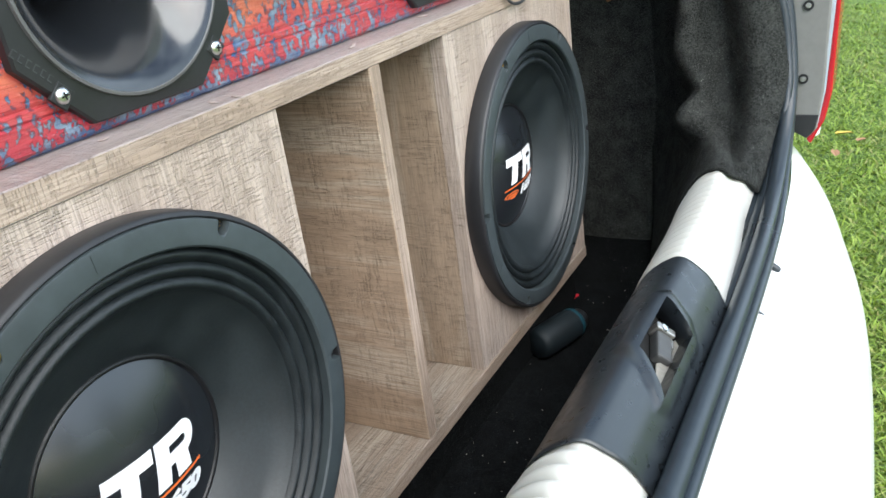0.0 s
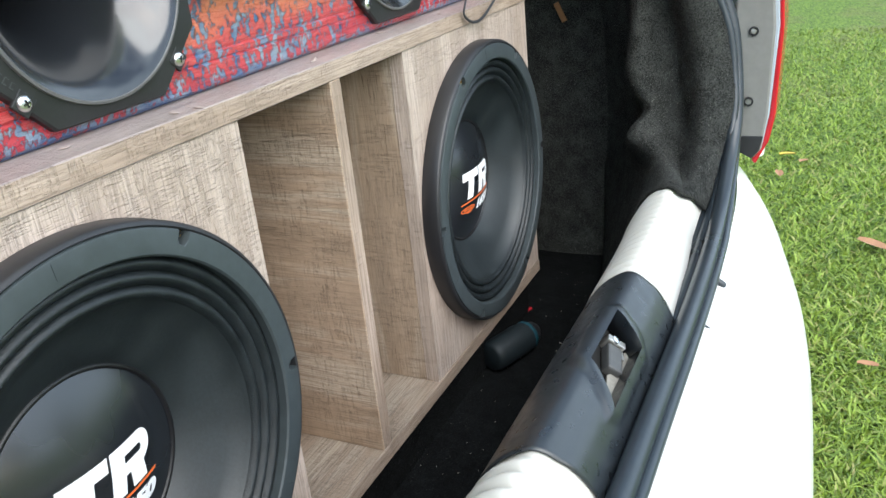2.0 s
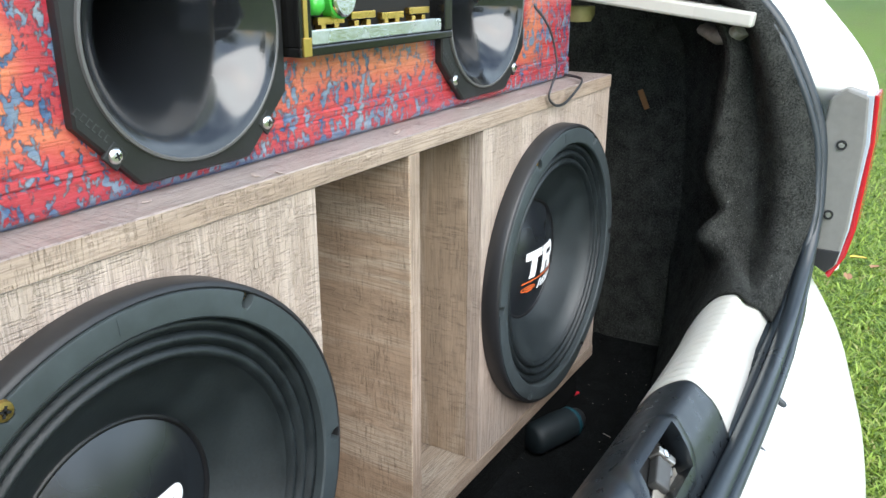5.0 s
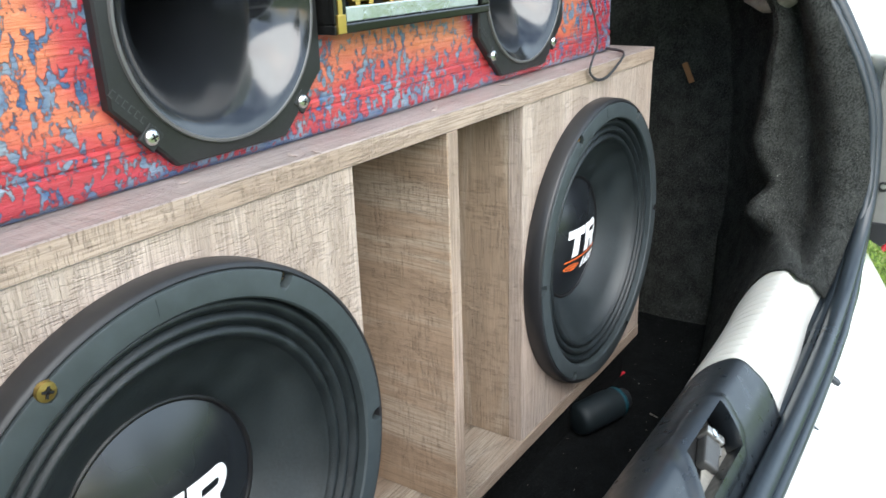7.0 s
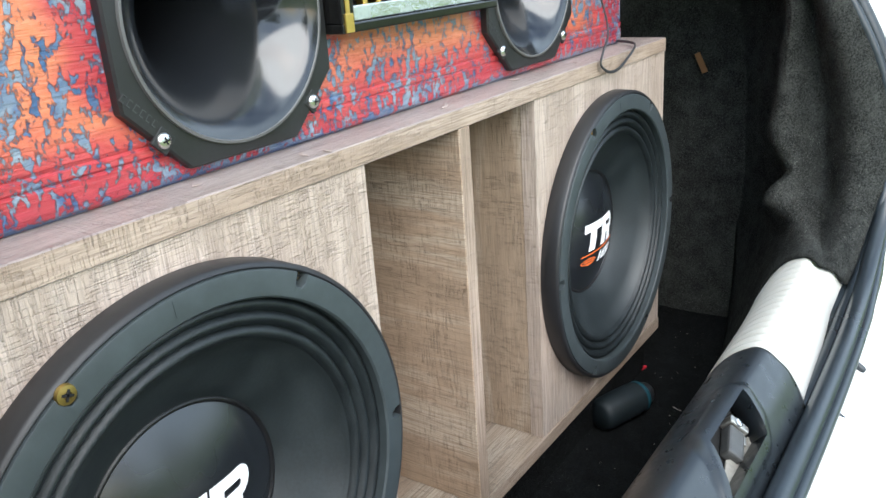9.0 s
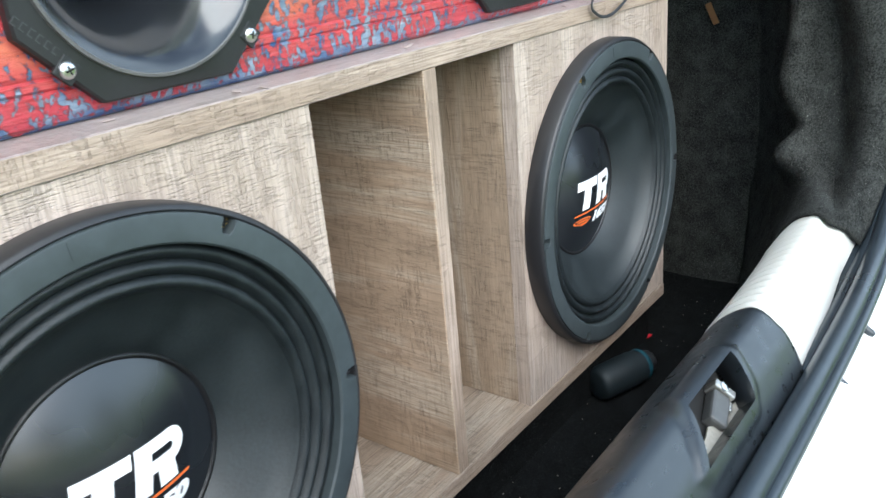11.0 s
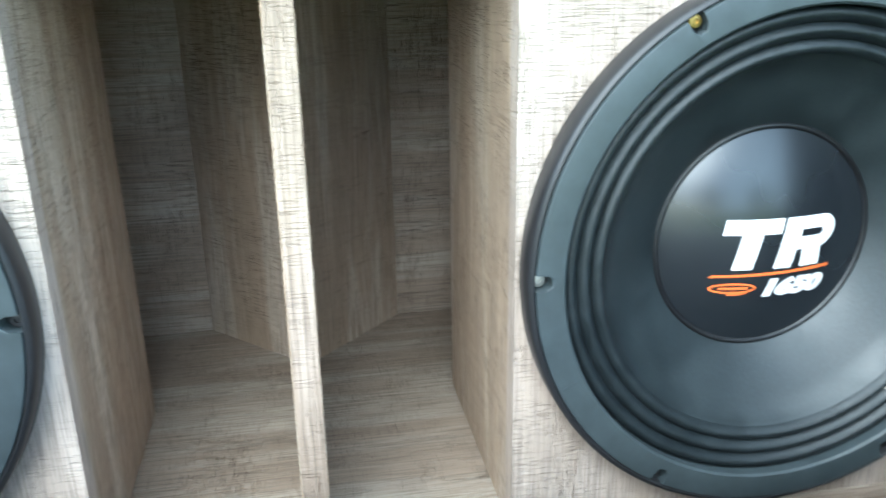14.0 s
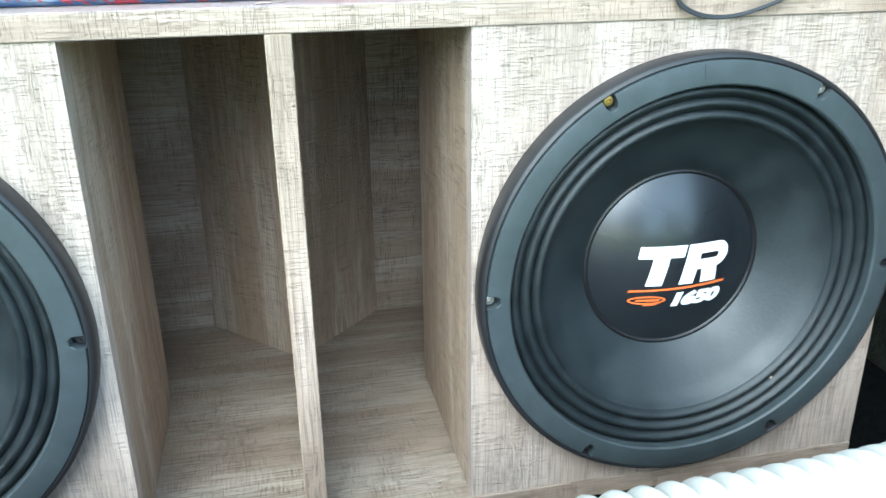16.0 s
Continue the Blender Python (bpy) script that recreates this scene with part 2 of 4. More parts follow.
def distressed():
    """Orange lacquer over wood, red towards the edges and round the horns, worn through to blue."""
    m = Mat("distressed_red_orange_blue_lacquer", 0.24)
    x, _, z = m.axes()
    edge = m.math("SUBTRACT", z, 0.363)
    right = m.math("SUBTRACT", 0.398, x)
    d = m.math("MINIMUM", m.math("MULTIPLY", edge, 1.0), m.math("MULTIPLY", right, 0.45))
    for hx in HORN_X:
        dx = m.math("ABSOLUTE", m.math("SUBTRACT", x, hx))
        dz = m.math("ABSOLUTE", m.math("SUBTRACT", z, HORN_Z))
        sq = m.math("MAXIMUM", dx, dz)
        di = m.math("MULTIPLY", m.math("ADD", dx, dz), 0.815)
        d = m.math("MINIMUM", d, m.math("MULTIPLY", m.math("SUBTRACT", m.math("MAXIMUM", sq, di), 0.079), 1.8))
    wob = m.noise(m.coords((10, 10, 30)), 1.0, 4, 0.6)
    d = m.math("ADD", d, m.math("MULTIPLY", m.math("SUBTRACT", wob, 0.5), 0.05))
    base = m.ramp(d, [(0.005, (0.40, 0.026, 0.048)), (0.026, (0.51, 0.060, 0.062)), (0.048, (0.70, 0.225, 0.105))])
    streak = m.noise(m.coords((5, 40, 60)), 1.0, 6, 0.6)
    base = m.mix(m.ramp(streak, [(0.50, 0.0), (0.78, 0.45)]), base, (0.50, 0.045, 0.045))
    chip = m.noise(m.coords((190, 190, 115), (0, 25, 0)), 1.0, 7, 0.66, 0.3)
    zone = m.noise(m.coords((9, 9, 9)), 1.0, 2, 0.5)
    chip = m.math("ADD", chip, m.math("MULTIPLY", m.math("SUBTRACT", zone, 0.5), 0.34))
    low = m.ramp(d, [(0.0, 1.0), (0.02, 0.0)])
    chip = m.math("ADD", chip, m.math("MULTIPLY", low, 0.03))
    foot = m.ramp(m.math("ADD", edge, m.math("MULTIPLY", m.math("SUBTRACT", wob, 0.5), 0.012)), [(0.0022, 1.0), (0.0044, 0.0)])
    chip = m.math("ADD", chip, m.math("MULTIPLY", foot, 0.13))
    worn = m.ramp(chip, [(0.527, 0.0), (0.572, 1.0)])
    blue = m.ramp(m.noise(m.coords((70, 70, 70)), 1.0, 3), [(0.35, (0.05, 0.11, 0.24)), (0.65, (0.25, 0.305, 0.37))])
    blue = m.mix(m.math("MULTIPLY", foot, 0.85), blue, (0.018, 0.06, 0.19))
    m.color(m.mix(worn, base, blue))
    grain = m.noise(m.coords((14, 80, 240)), 1.0, 8, 0.7, 0.6)
    h = m.math("SUBTRACT", m.math("MULTIPLY", grain, 0.6), m.math("MULTIPLY", worn, 0.35))
    m.rough(m.ramp(grain, [(0.3, 0.36), (0.7, 0.18)]))
    m.b.inputs["Coat Weight"].default_value, m.b.inputs["Coat Roughness"].default_value = 0.8, 0.16
    return m.bump(h, 0.0032, 1.0).m


LACQUER = distressed()


def lawn_mat():
    m = Mat("mown_lawn", 0.9)
    a, b = m.noise(m.coords(), 60, 6, 0.65), m.noise(m.coords(), 2.2, 4, 0.6)
    c = m.ramp(a, [(0.36, (0.025, 0.05, 0.006)), (0.52, (0.12, 0.20, 0.018)), (0.66, (0.27, 0.37, 0.05))])
    c = m.mix(m.ramp(b, [(0.5, 0.0), (0.72, 0.55)]), c, (0.17, 0.145, 0.06))
    return m.color(c).bump(a, 0.03, 0.8).m


LAWN = lawn_mat()


def blade_mat(name, a, b):
    m = Mat(name, 0.55)
    g = m.n.new("ShaderNodeNewGeometry")
    m.color(m.ramp(g.outputs["Random Per Island"], [(0.0, a), (0.8, b), (1.0, (0.30, 0.27, 0.10))]))
    m.b.inputs["Subsurface Weight"].default_value = 0.0
    return m.m


BLADES = blade_mat("grass_blades", (0.065, 0.115, 0.010), (0.27, 0.375, 0.045))
LEAVES = blade_mat("tree_leaves", (0.03, 0.06, 0.012), (0.09, 0.14, 0.03))
BARK = plain("grey_brown_bark", (0.16, 0.12, 0.085), 0.9, vary=0.5, scale=30, bump=0.02, stretch=(1, 1, 0.2))
LEAF_YELLOW = plain("yellow_fallen_leaf", (0.55, 0.38, 0.06), 0.6)
LEAF_BROWN = plain("brown_fallen_leaf", (0.32, 0.16, 0.08), 0.7)


# ---- mesh helpers ----
def part(name, bm, material, parent=None, label="", smooth=None):
    """Links a bmesh as one mesh object under a thing or a part. smooth: the angle up to which edges shade soft."""
    me = bpy.data.meshes.new(name)
    bmesh.ops.recalc_face_normals(bm, faces=bm.faces)
    bm.to_mesh(me)
    bm.free()
    me.materials.append(material)
    if smooth:
        me.polygons.foreach_set("use_smooth", [True] * len(me.polygons))
        me.set_sharp_from_angle(angle=radians(smooth))
    ob = new(name, me)
    ob.parent = parent
    if label:
        ob["label"] = label
    return ob


def thing(name, label, category, group="", m=Matrix()):
    ob = new(name)
    ob.empty_display_size = 0.05
    ob.matrix_basis = m
    return tagged(ob, label, category, group)


def box(x0, x1, y0, y1, z0, z1, bevel=0.0008, seg=2):
    bm = bmesh.new()
    bmesh.ops.create_cube(bm, size=1, matrix=Matrix.Translation(((x0 + x1) / 2, (y0 + y1) / 2, (z0 + z1) / 2)) @ Matrix.Diagonal((x1 - x0, y1 - y0, z1 - z0, 1)))
    if bevel:
        bmesh.ops.bevel(bm, geom=bm.edges[:], offset=bevel, segments=seg, affect="EDGES", profile=0.5)
    return bm


def lathe(profile, steps=96):
    """Turns (radius, y) pairs round the y axis."""
    bm = bmesh.new()
    rings = []
    for r, y in profile:
        if r < 1e-6:
            rings.append([bm.verts.new((0, y, 0))])
        else:
            rings.append([bm.verts.new((r * math.cos(2 * math.pi * k / steps), y, r * math.sin(2 * math.pi * k / steps))) for k in range(steps)])
    for a, b in zip(rings, rings[1:]):
        for k in range(steps):
            j = (k + 1) % steps
            if len(a) == 1:
                bm.faces.new((a[0], b[k], b[j]))
            elif len(b) == 1:
                bm.faces.new((a[k], a[j], b[0]))
            else:
                bm.faces.new((a[k], a[j], b[j], b[k]))
    return bm


def prism(points, depth, axis="y", bevel=0.0):
    """A flat outline pushed along an axis. Points are in the other two axes, in order."""
    bm = bmesh.new()
    i = "xyz".index(axis)

    def at(p, d):
        q = list(p)
        q.insert(i, d)
        return bm.verts.new(q)

    f = bm.faces.new([at(p, depth[0]) for p in points])
    got = bmesh.ops.extrude_face_region(bm, geom=[f])
    move = [0, 0, 0]
    move[i] = depth[1] - depth[0]
    bmesh.ops.translate(bm, vec=move, verts=[v for v in got["geom"] if isinstance(v, bmesh.types.BMVert)])
    if bevel:
        bmesh.ops.bevel(bm, geom=bm.edges[:], offset=bevel, segments=2, affect="EDGES", profile=0.5)
    return bm


def grid(rows, closed=False):
    """A sheet through rows of points."""
    bm = bmesh.new()
    vs = [[bm.verts.new(p) for p in row] for row in rows]
    for a, b in zip(vs, vs[1:]):
        n = len(a)
        for k in range(n if closed else n - 1):
            bm.faces.new((a[k], a[(k + 1) % n], b[(k + 1) % n], b[k]))
    return bm


def holed(x0, x1, z0, z1, y0, y1, cx, cz, r, n=96):
    """An upright board with one round hole."""
    qs = [2 * math.pi * k / n for k in range(n)] + [math.atan2(z - cz, x - cx) % (2 * math.pi) for x in (x0, x1) for z in (z0, z1)]
    rows = [[], [], [], []]
    for q in sorted(qs):
        c, d = math.cos(q), math.sin(q)
        k = min(((x1 if c > 0 else x0) - cx) / c if abs(c) > 1e-9 else 9, ((z1 if d > 0 else z0) - cz) / d if abs(d) > 1e-9 else 9)
        for row, rr, y in zip(rows, (r, k, k, r), (y0, y0, y1, y1)):
            row.append((cx + rr * c, y, cz + rr * d))
    return grid(rows + [rows[0]], True)


def spline(keys, t):
    """A smooth curve through keys at t from 0 to len(keys) - 1."""
    n = len(keys) - 1
    i = min(max(int(t), 0), n - 1)
    u = t - i
    p1, p2 = Vector(keys[i]), Vector(keys[i + 1])
    p0 = Vector(keys[i - 1]) if i else p1 * 2 - p2
    p3 = Vector(keys[i + 2]) if i + 2 <= n else p2 * 2 - p1
    return 0.5 * (2 * p1 + (p2 - p0) * u + (2 * p0 - 5 * p1 + 4 * p2 - p3) * u * u + (3 * p1 - p0 - 3 * p2 + p3) * u ** 3)


def tube(points, radius, sides=10, flat=1.0):
    """A round bar along points."""
    rows, u = [], None
    for k, p in enumerate(points):
        a, b = Vector(points[max(k - 1, 0)]), Vector(points[min(k + 1, len(points) - 1)])
        d = (b - a).normalized()
        u = d.cross(Vector((0, 0, 1)) if abs(d.z) < 0.9 else Vector((1, 0, 0))) if u is None else u - d * u.dot(d)
        u.normalize()
        w = d.cross(u)
        rows.append([Vector(p) + radius * (u * math.cos(q) + flat * w * math.sin(q)) for q in [2 * math.pi * j / sides for j in range(sides)]])
    bm = grid(rows, True)
    bm.faces.new([v for v in bm.verts][:sides])
    bm.faces.new([v for v in bm.verts][-sides:])
    return bm


def join(*bms):
    out = bmesh.new()
    for b in bms:
        me = bpy.data.meshes.new("tmp")
        b.to_mesh(me)
        b.free()
        out.from_mesh(me)
        bpy.data.meshes.remove(me)
    return out


# ---- lawn and distance ----
GROUND = -0.62
bm = bmesh.new()
bmesh.ops.create_grid(bm, x_segments=60, y_segments=60, size=400)
for v in bm.verts:
    far = max(0.0, v.co.xy.length - 20)
    v.co.z = GROUND + 0.0008 * far * math.sin(v.co.x * 0.02 + 1) - 0.001
ground = part("ground", bm, LAWN)
tagged(ground, "mown green lawn with dry patches around the car", "lawn", kind="structure")


def make_grass():
    rng = np.random.default_rng(3)
    n = 150000
    x = 0.55 + 5.5 * rng.random(n) ** 1.9
    y = (rng.random(n) - 0.5) * (0.5 + 1.0 * x)
    h = 0.010 + 0.020 * rng.random(n)
    a = rng.random(n) * math.pi
    lean = rng.normal(0, 0.024, (n, 2))
    w = 0.0018 + 0.0026 * rng.random(n)
    base = np.stack([x, y, np.full(n, GROUND - 0.004)], 1)
    side = np.stack([np.cos(a) * w, np.sin(a) * w, np.zeros(n)], 1)
    mid = base + np.stack([lean[:, 0] * 0.4, lean[:, 1] * 0.4, h * 0.6], 1)
    tip = base + np.stack([lean[:, 0], lean[:, 1], h], 1)
    v = np.stack([base - side, base + side, mid + side * 0.7, mid - side * 0.7, tip], 1).reshape(-1, 3)
    faces = []
    for k in range(0, 5 * n, 5):
        faces.append((k, k + 1, k + 2, k + 3))
        faces.append((k + 3, k + 2, k + 4))
    me = bpy.data.meshes.new("grass")
    me.from_pydata(v.tolist(), [], faces)
    me.materials.append(BLADES)
    return tagged(new("grass", me), "short bright green grass blades with yellow tips", "grass", kind="stuff")


make_grass()


def fallen_leaf(x, y, size, turn, mat, label):
    pts = [(size * (0.5 - 0.5 * math.cos(math.pi * k / 8)) - size / 2, size * 0.28 * math.sin(math.pi * k / 8)) for k in range(9)]
    rows = [[(px, -py, 0.004 + 0.15 * py), (px, 0, 0.0), (px, py, 0.004 + 0.12 * py)] for px, py in pts[1:-1]]
    bm = grid(rows)
    ob = part("fallen_leaf", bm, mat, None)
    ob.matrix_basis = pose(x, y, GROUND + 0.028, 8, -6, turn)
    return tagged(ob, label, "leaf", "fallen leaves on the lawn")


def tree(x, y, height, seed, label):
    rnd = random.Random(seed)
    t = thing("tree", label, "tree", "trees round the lawn", pose(x, y, GROUND))
    r = 0.035 * height
    trunk_pts = [(0.1 * math.sin(k * 0.9 + seed), 0.08 * math.cos(k * 1.1 + seed), height * 0.55 * k / 6) for k in range(7)]
    rows = [[Vector(p) + (r * (1.25 - 0.12 * k)) * Vector((math.cos(q), math.sin(q), 0)) for q in [2 * math.pi * j / 10 for j in range(10)]] for k, p in enumerate(trunk_pts)]
    bms = [grid(rows, True)]
    tips = []
    for k in range(9):
        a = k * 2.4 + seed
        s = Vector(trunk_pts[3 + k % 4])
        e = s + Vector((math.cos(a) * height * 0.28, math.sin(a) * height * 0.28, height * (0.18 + 0.2 * rnd.random())))
        bms.append(tube([s, (s + e) / 2 + Vector((0, 0, -0.05 * height)), e], r * 0.35, 6))
        tips += [e, (s + e) / 2]
    part("trunk", join(*bms), BARK, t, smooth=60)
    verts, faces = [], []
    for e in tips:
        for _ in range(170):
            c = e + Vector([rnd.gauss(0, height * 0.085) for _ in range(3)])
            u = Vector([rnd.gauss(0, 1) for _ in range(3)]).normalized()
            w = u.orthogonal().normalized()
            s = height * (0.014 + 0.014 * rnd.random())
            k = len(verts)
            verts += [c - u * s, c + w * s * 0.5, c + u * s, c - w * s * 0.5]
            faces.append((k, k + 1, k + 2, k + 3))
    me = bpy.data.meshes.new("crown")
    me.from_pydata([tuple(v) for v in verts], [], faces)
    me.materials.append(LEAVES)
    crown = new("crown", me)
    crown.parent = t
    return t


# ---- the car's boot ----
car = thing("car", "white car with its boot open, standing on the lawn", "car")

SEAL = [(0, -.241, .114), (.15, -.241, .114), (.28, -.239, .115), (.37, -.237, .127), (.44, -.236, .160), (.48, -.236, .200), (.50, -.232, .250), (.507, -.222, .310), (.503, -.194, .375), (.497, -.156, .433), (.48, -.08, .50), (.45, .03, .55)]
CREST = [(0, -.189, .156), (.15, -.189, .156), (.28, -.186, .156), (.37, -.178, .157), (.43, -.160, .160), (.455, -.140, .178), (.470, -.128, .215), (.478, -.122, .27), (.490, -.120, .33), (.487, -.118, .40), (.475, -.06, .47), (.45, .05, .53)]
INNER = [(0, -.108, -.062), (.15, -.108, -.062), (.28, -.105, -.062), (.37, -.095, -.062), (.46, -.08, -.060), (.58, -.06, .0), (.66, -.04, .10), (.67, -.03, .20), (.67, -.02, .30), (.66, -.01, .40), (.60, .03, .48), (.56, .10, .53)]


def mirror(p, side):
    return Vector((p[0] * side, p[1], p[2]))


def curve(keys, s):
    return spline(keys, min(abs(s), len(keys) - 1.0)) if s >= 0 else mirror(spline(keys, min(-s, len(keys) - 1.0)), -1)


def section(s):
    """The points of the lip across, from the seal over the crest to the boot floor."""
    a, c, i = curve(SEAL, s), curve(CREST, s), curve(INNER, s)
    side = 1 if s >= 0 else -1
    up = min(1.0, max(0.0, (abs(s) - 2.5) / 3))
    q = abs(s)
    n = Vector((-side * 0.7 * up, -0.35 * (1 - up), 1 - 0.8 * up)).normalized()
    wide = 0.010 + 0.015 * min(1.0, max(0.0, (abs(a.x) - 0.14) / 0.23))
    a = a + Vector((-side * 0.012 * up, wide * (1 - up), -0.003 * (1 - up) + 0.004 * up))
    w = Vector((0, 1, 0)) * (1 - up) + Vector((side * 2.2, -0.3, 0)) * up
    lobe = c + Vector((-0.4 * side, 1, 0)) * 0.014 * up * math.sin(3.55 * q - 10.43) * math.exp(-((q - 5.5) / 1.2) ** 2)
    return [a, a * 0.70 + c * 0.30 + n * (0.009 + 0.004 * up), a * 0.40 + c * 0.60 + n * (0.011 * (1 - up) - 0.026 * up), lobe, lobe * (0.80 - 0.08 * up) + i * (0.20 + 0.08 * up) + w * 0.019 + n * 0.009 * (1 - up), c * 0.4 + i * 0.6 + w * 0.012, i]


def s_of_x(x):
    """Where along the lip a given x lies on its straight part."""
    xs = [k[0] for k in SEAL[:5]]
    ax = abs(x)
    for k in range(4):
        if ax <= xs[k + 1]:
            return math.copysign(k + (ax - xs[k]) / (xs[k + 1] - xs[k]), x)
    return math.copysign(4.0, x)


COVER_X, LATCH_X = (-0.114, 0.140), 0.0185


def lip(s0, s1, n, ribs=False, m=40, lift=0.0, skew=None):
    """A stretch of the lip. skew: how far the start runs askew, across."""
    rows = []
    for k in range(n + 1):
        s = s0 + (s1 - s0) * k / n
        keys = section(s)
        row = []
        for j in range(m + 1):
            u = 6.0 * j / m
            if skew:
                keys = section(s + math.copysign(skew(u), s0) * (1 - k / n))
            p = spline(keys, u)
            q = spline(keys, min(u + 0.02, 6.0)) - spline(keys, max(u - 0.02, 0))
            nn = Vector((0, -q.z, q.y)).normalized()
            if nn.z < 0 and u < 4:
                nn = -nn
            d = lift
            if ribs:
                zone = max(0.0, 1 - ((u - 3.6) / 1.25) ** 2) * max(0.0, min(1.0, max(p.x - COVER_X[1], COVER_X[0] - p.x) / 0.012))
                d += 0.0085 * zone * (abs(math.sin(math.pi * p.x / 0.0145)) - 0.5)
            row.append(p + nn * d)
        rows.append(row)
    return rows


SB = s_of_x(0.348)
for side, start in ((1, s_of_x(COVER_X[1] - 0.006)), (-1, s_of_x(COVER_X[0] + 0.024))):
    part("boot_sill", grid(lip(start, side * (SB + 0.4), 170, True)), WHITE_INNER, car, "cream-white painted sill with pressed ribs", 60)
    rows = lip(side * SB, side * 11.0, 150, lift=0.0035, skew=lambda u: 0.30 * max(0.0, 1 - u / 2.4) + 0.12 * max(0.0, min(1.0, (u - 3) / 0.8)))
    rows = [[p + Vector((0, 0, 1)) * 0.0022 * noise.noise(Vector(p) * 35) + Vector((0, -0.0012, 0)) * noise.noise(Vector(p) * 110) for p in r] for r in rows]
    felt = part("felt_lining", grid(rows), CARPET, car, "charcoal felt lining with a ragged edge", 50)
    felt.modifiers.new("thickness", "SOLIDIFY").thickness = 0.003

# the black latch cover with its opening
NC, NR, U0, U1, OPEN = 80, 60, 1.3, 2.6, 0.4


def cover_x(xi, u):
    """Where a column of the cover lies: the opening leans towards the crest."""
    f = min(1.0, max(0.0, (u - U0) / (U1 - U0)))
    mid, half = LATCH_X - 0.0105 + 0.021 * f, 0.041 - 0.004 * f
    if abs(xi) <= OPEN:
        return mid + half * xi / OPEN
    g = (abs(xi) - OPEN) / (1 - OPEN)
    edge = COVER_X[1] if xi > 0 else COVER_X[0] + 0.019 * max(0.0, 1 - u / 3)
    return (mid + math.copysign(half, xi)) * (1 - g) + edge * g


bm = bmesh.new()
vs = []
for k in range(NC + 1):
    xi = -1 + 2 * k / NC
    row = []
    for j in range(NR + 1):
        u = 6.0 * j / NR
        x = cover_x(xi, u)
        keys = section(s_of_x(x))
        p = spline(keys, u)
        q = spline(keys, min(u + 0.02, 6.0)) - spline(keys, max(u - 0.02, 0))
        nn = Vector((0, -q.z, q.y)).normalized()
        if nn.z < 0 and u < 4:
            nn = -nn
        gap = max(x - cover_x(OPEN, u), cover_x(-OPEN, u) - x, 0.0) + 0.021 * max(U0 - u, u - U1, 0.0)
        raised = 0.0035 * max(0.0, 1 - (gap / 0.013) ** 3)
        row.append(bm.verts.new(p + nn * (0.003 + raised)))
    vs.append(row)
K0, K1 = round(NC * (1 - OPEN) / 2), round(NC * (1 + OPEN) / 2)
J0, J1 = round(U0 * NR / 6), round(U1 * NR / 6)
for k in range(NC):
    for j in range(NR):
        if not (K0 <= k < K1 and J0 <= j < J1):
            bm.faces.new((vs[k][j], vs[k + 1][j], vs[k + 1][j + 1], vs[k][j + 1]))
hem = {vs[k][j] for k in range(K0, K1 + 1) for j in (J0, J1)} | {vs[k][j] for k in (K0, K1) for j in range(J0, J1 + 1)}
for v in [v for v in bm.verts if not v.link_faces]:
    bm.verts.remove(v)
rim = [e for e in bm.edges if e.is_boundary and e.verts[0] in hem and e.verts[1] in hem]
out_n = Vector((0, -0.69, 0.72))
got = bmesh.ops.extrude_edge_only(bm, edges=rim)
bmesh.ops.translate(bm, vec=-out_n * 0.019, verts=[v for v in got["geom"] if isinstance(v, bmesh.types.BMVert)])
cover = part("latch_cover", bm, TRIM, car, "black grained plastic latch cover with a raised opening", 45)
cover.modifiers.new("thickness", "SOLIDIFY").thickness = 0.0015

# the latch inside the opening
latch_m = Matrix.Translation((LATCH_X, -0.2115, 0.1445)) @ Euler((radians(44), 0, 0)).to_matrix().to_4x4()


def placed(bm, m):
    bmesh.ops.transform(bm, matrix=m, verts=bm.verts)
    return bm


latch = part("boot_latch", placed(join(box(-0.052, 0.052, -0.026, 0.026, -0.016, -0.013, 0.001), box(-0.052, 0.052, 0.020, 0.023, -0.013, -0.004, 0.0005)), latch_m), HOLE, car, "recess with shade put into its black colour, holding a dusty metal boot latch")
catch_m = latch_m @ pose(0.012, 0.001, 0, 0, 0, 20)
part("catch", placed(box(-0.015, 0.011, -0.007, 0.007, -0.013, -0.003, 0.002), catch_m), plain("dull_grey_zinc", (0.085, 0.085, 0.083), 0.5, 0.3, vary=0.3, scale=150), latch, "grey catch block")
part("latch_plate", placed(join(box(0.0115, 0.0180, -0.009, 0.008, -0.013, -0.0015, 0.0012), box(0.003, 0.0115, -0.0105, -0.0075, -0.013, -0.005, 0.001)), catch_m), STEEL, latch, "bright steel plate")
part("rivet", placed(lathe([(0.0034, 0.001), (0.0031, -0.0008), (0, -0.0015)], 16), catch_m @ Matrix.Translation((0.0148, 0.001, -0.0015)) @ Matrix.Rotation(radians(-90), 4, "X")), CHROME, latch, smooth=40)
part("striker_bar", placed(tube([(-0.028, 0.009, -0.012), (-0.030, 0.005, -0.004), (-0.034, -0.004, -0.003), (-0.036, -0.009, -0.010)], 0.0036), latch_m), STEEL, latch)
torn = [(-0.050, -0.018), (0.042, -0.018), (0.044, -0.008), (0.030, -0.006), (0.016, -0.0085), (0.011, -0.004), (0.002, -0.006), (-0.006, -0.0015), (-0.014, -0.004), (-0.022, -0.0055), (-0.034, -0.0065)]
part("bent_tab", placed(prism(torn, (-0.010, -0.0085), "z", 0.0003), latch_m), DIRTY, latch, "pale dusty plate with a torn edge")

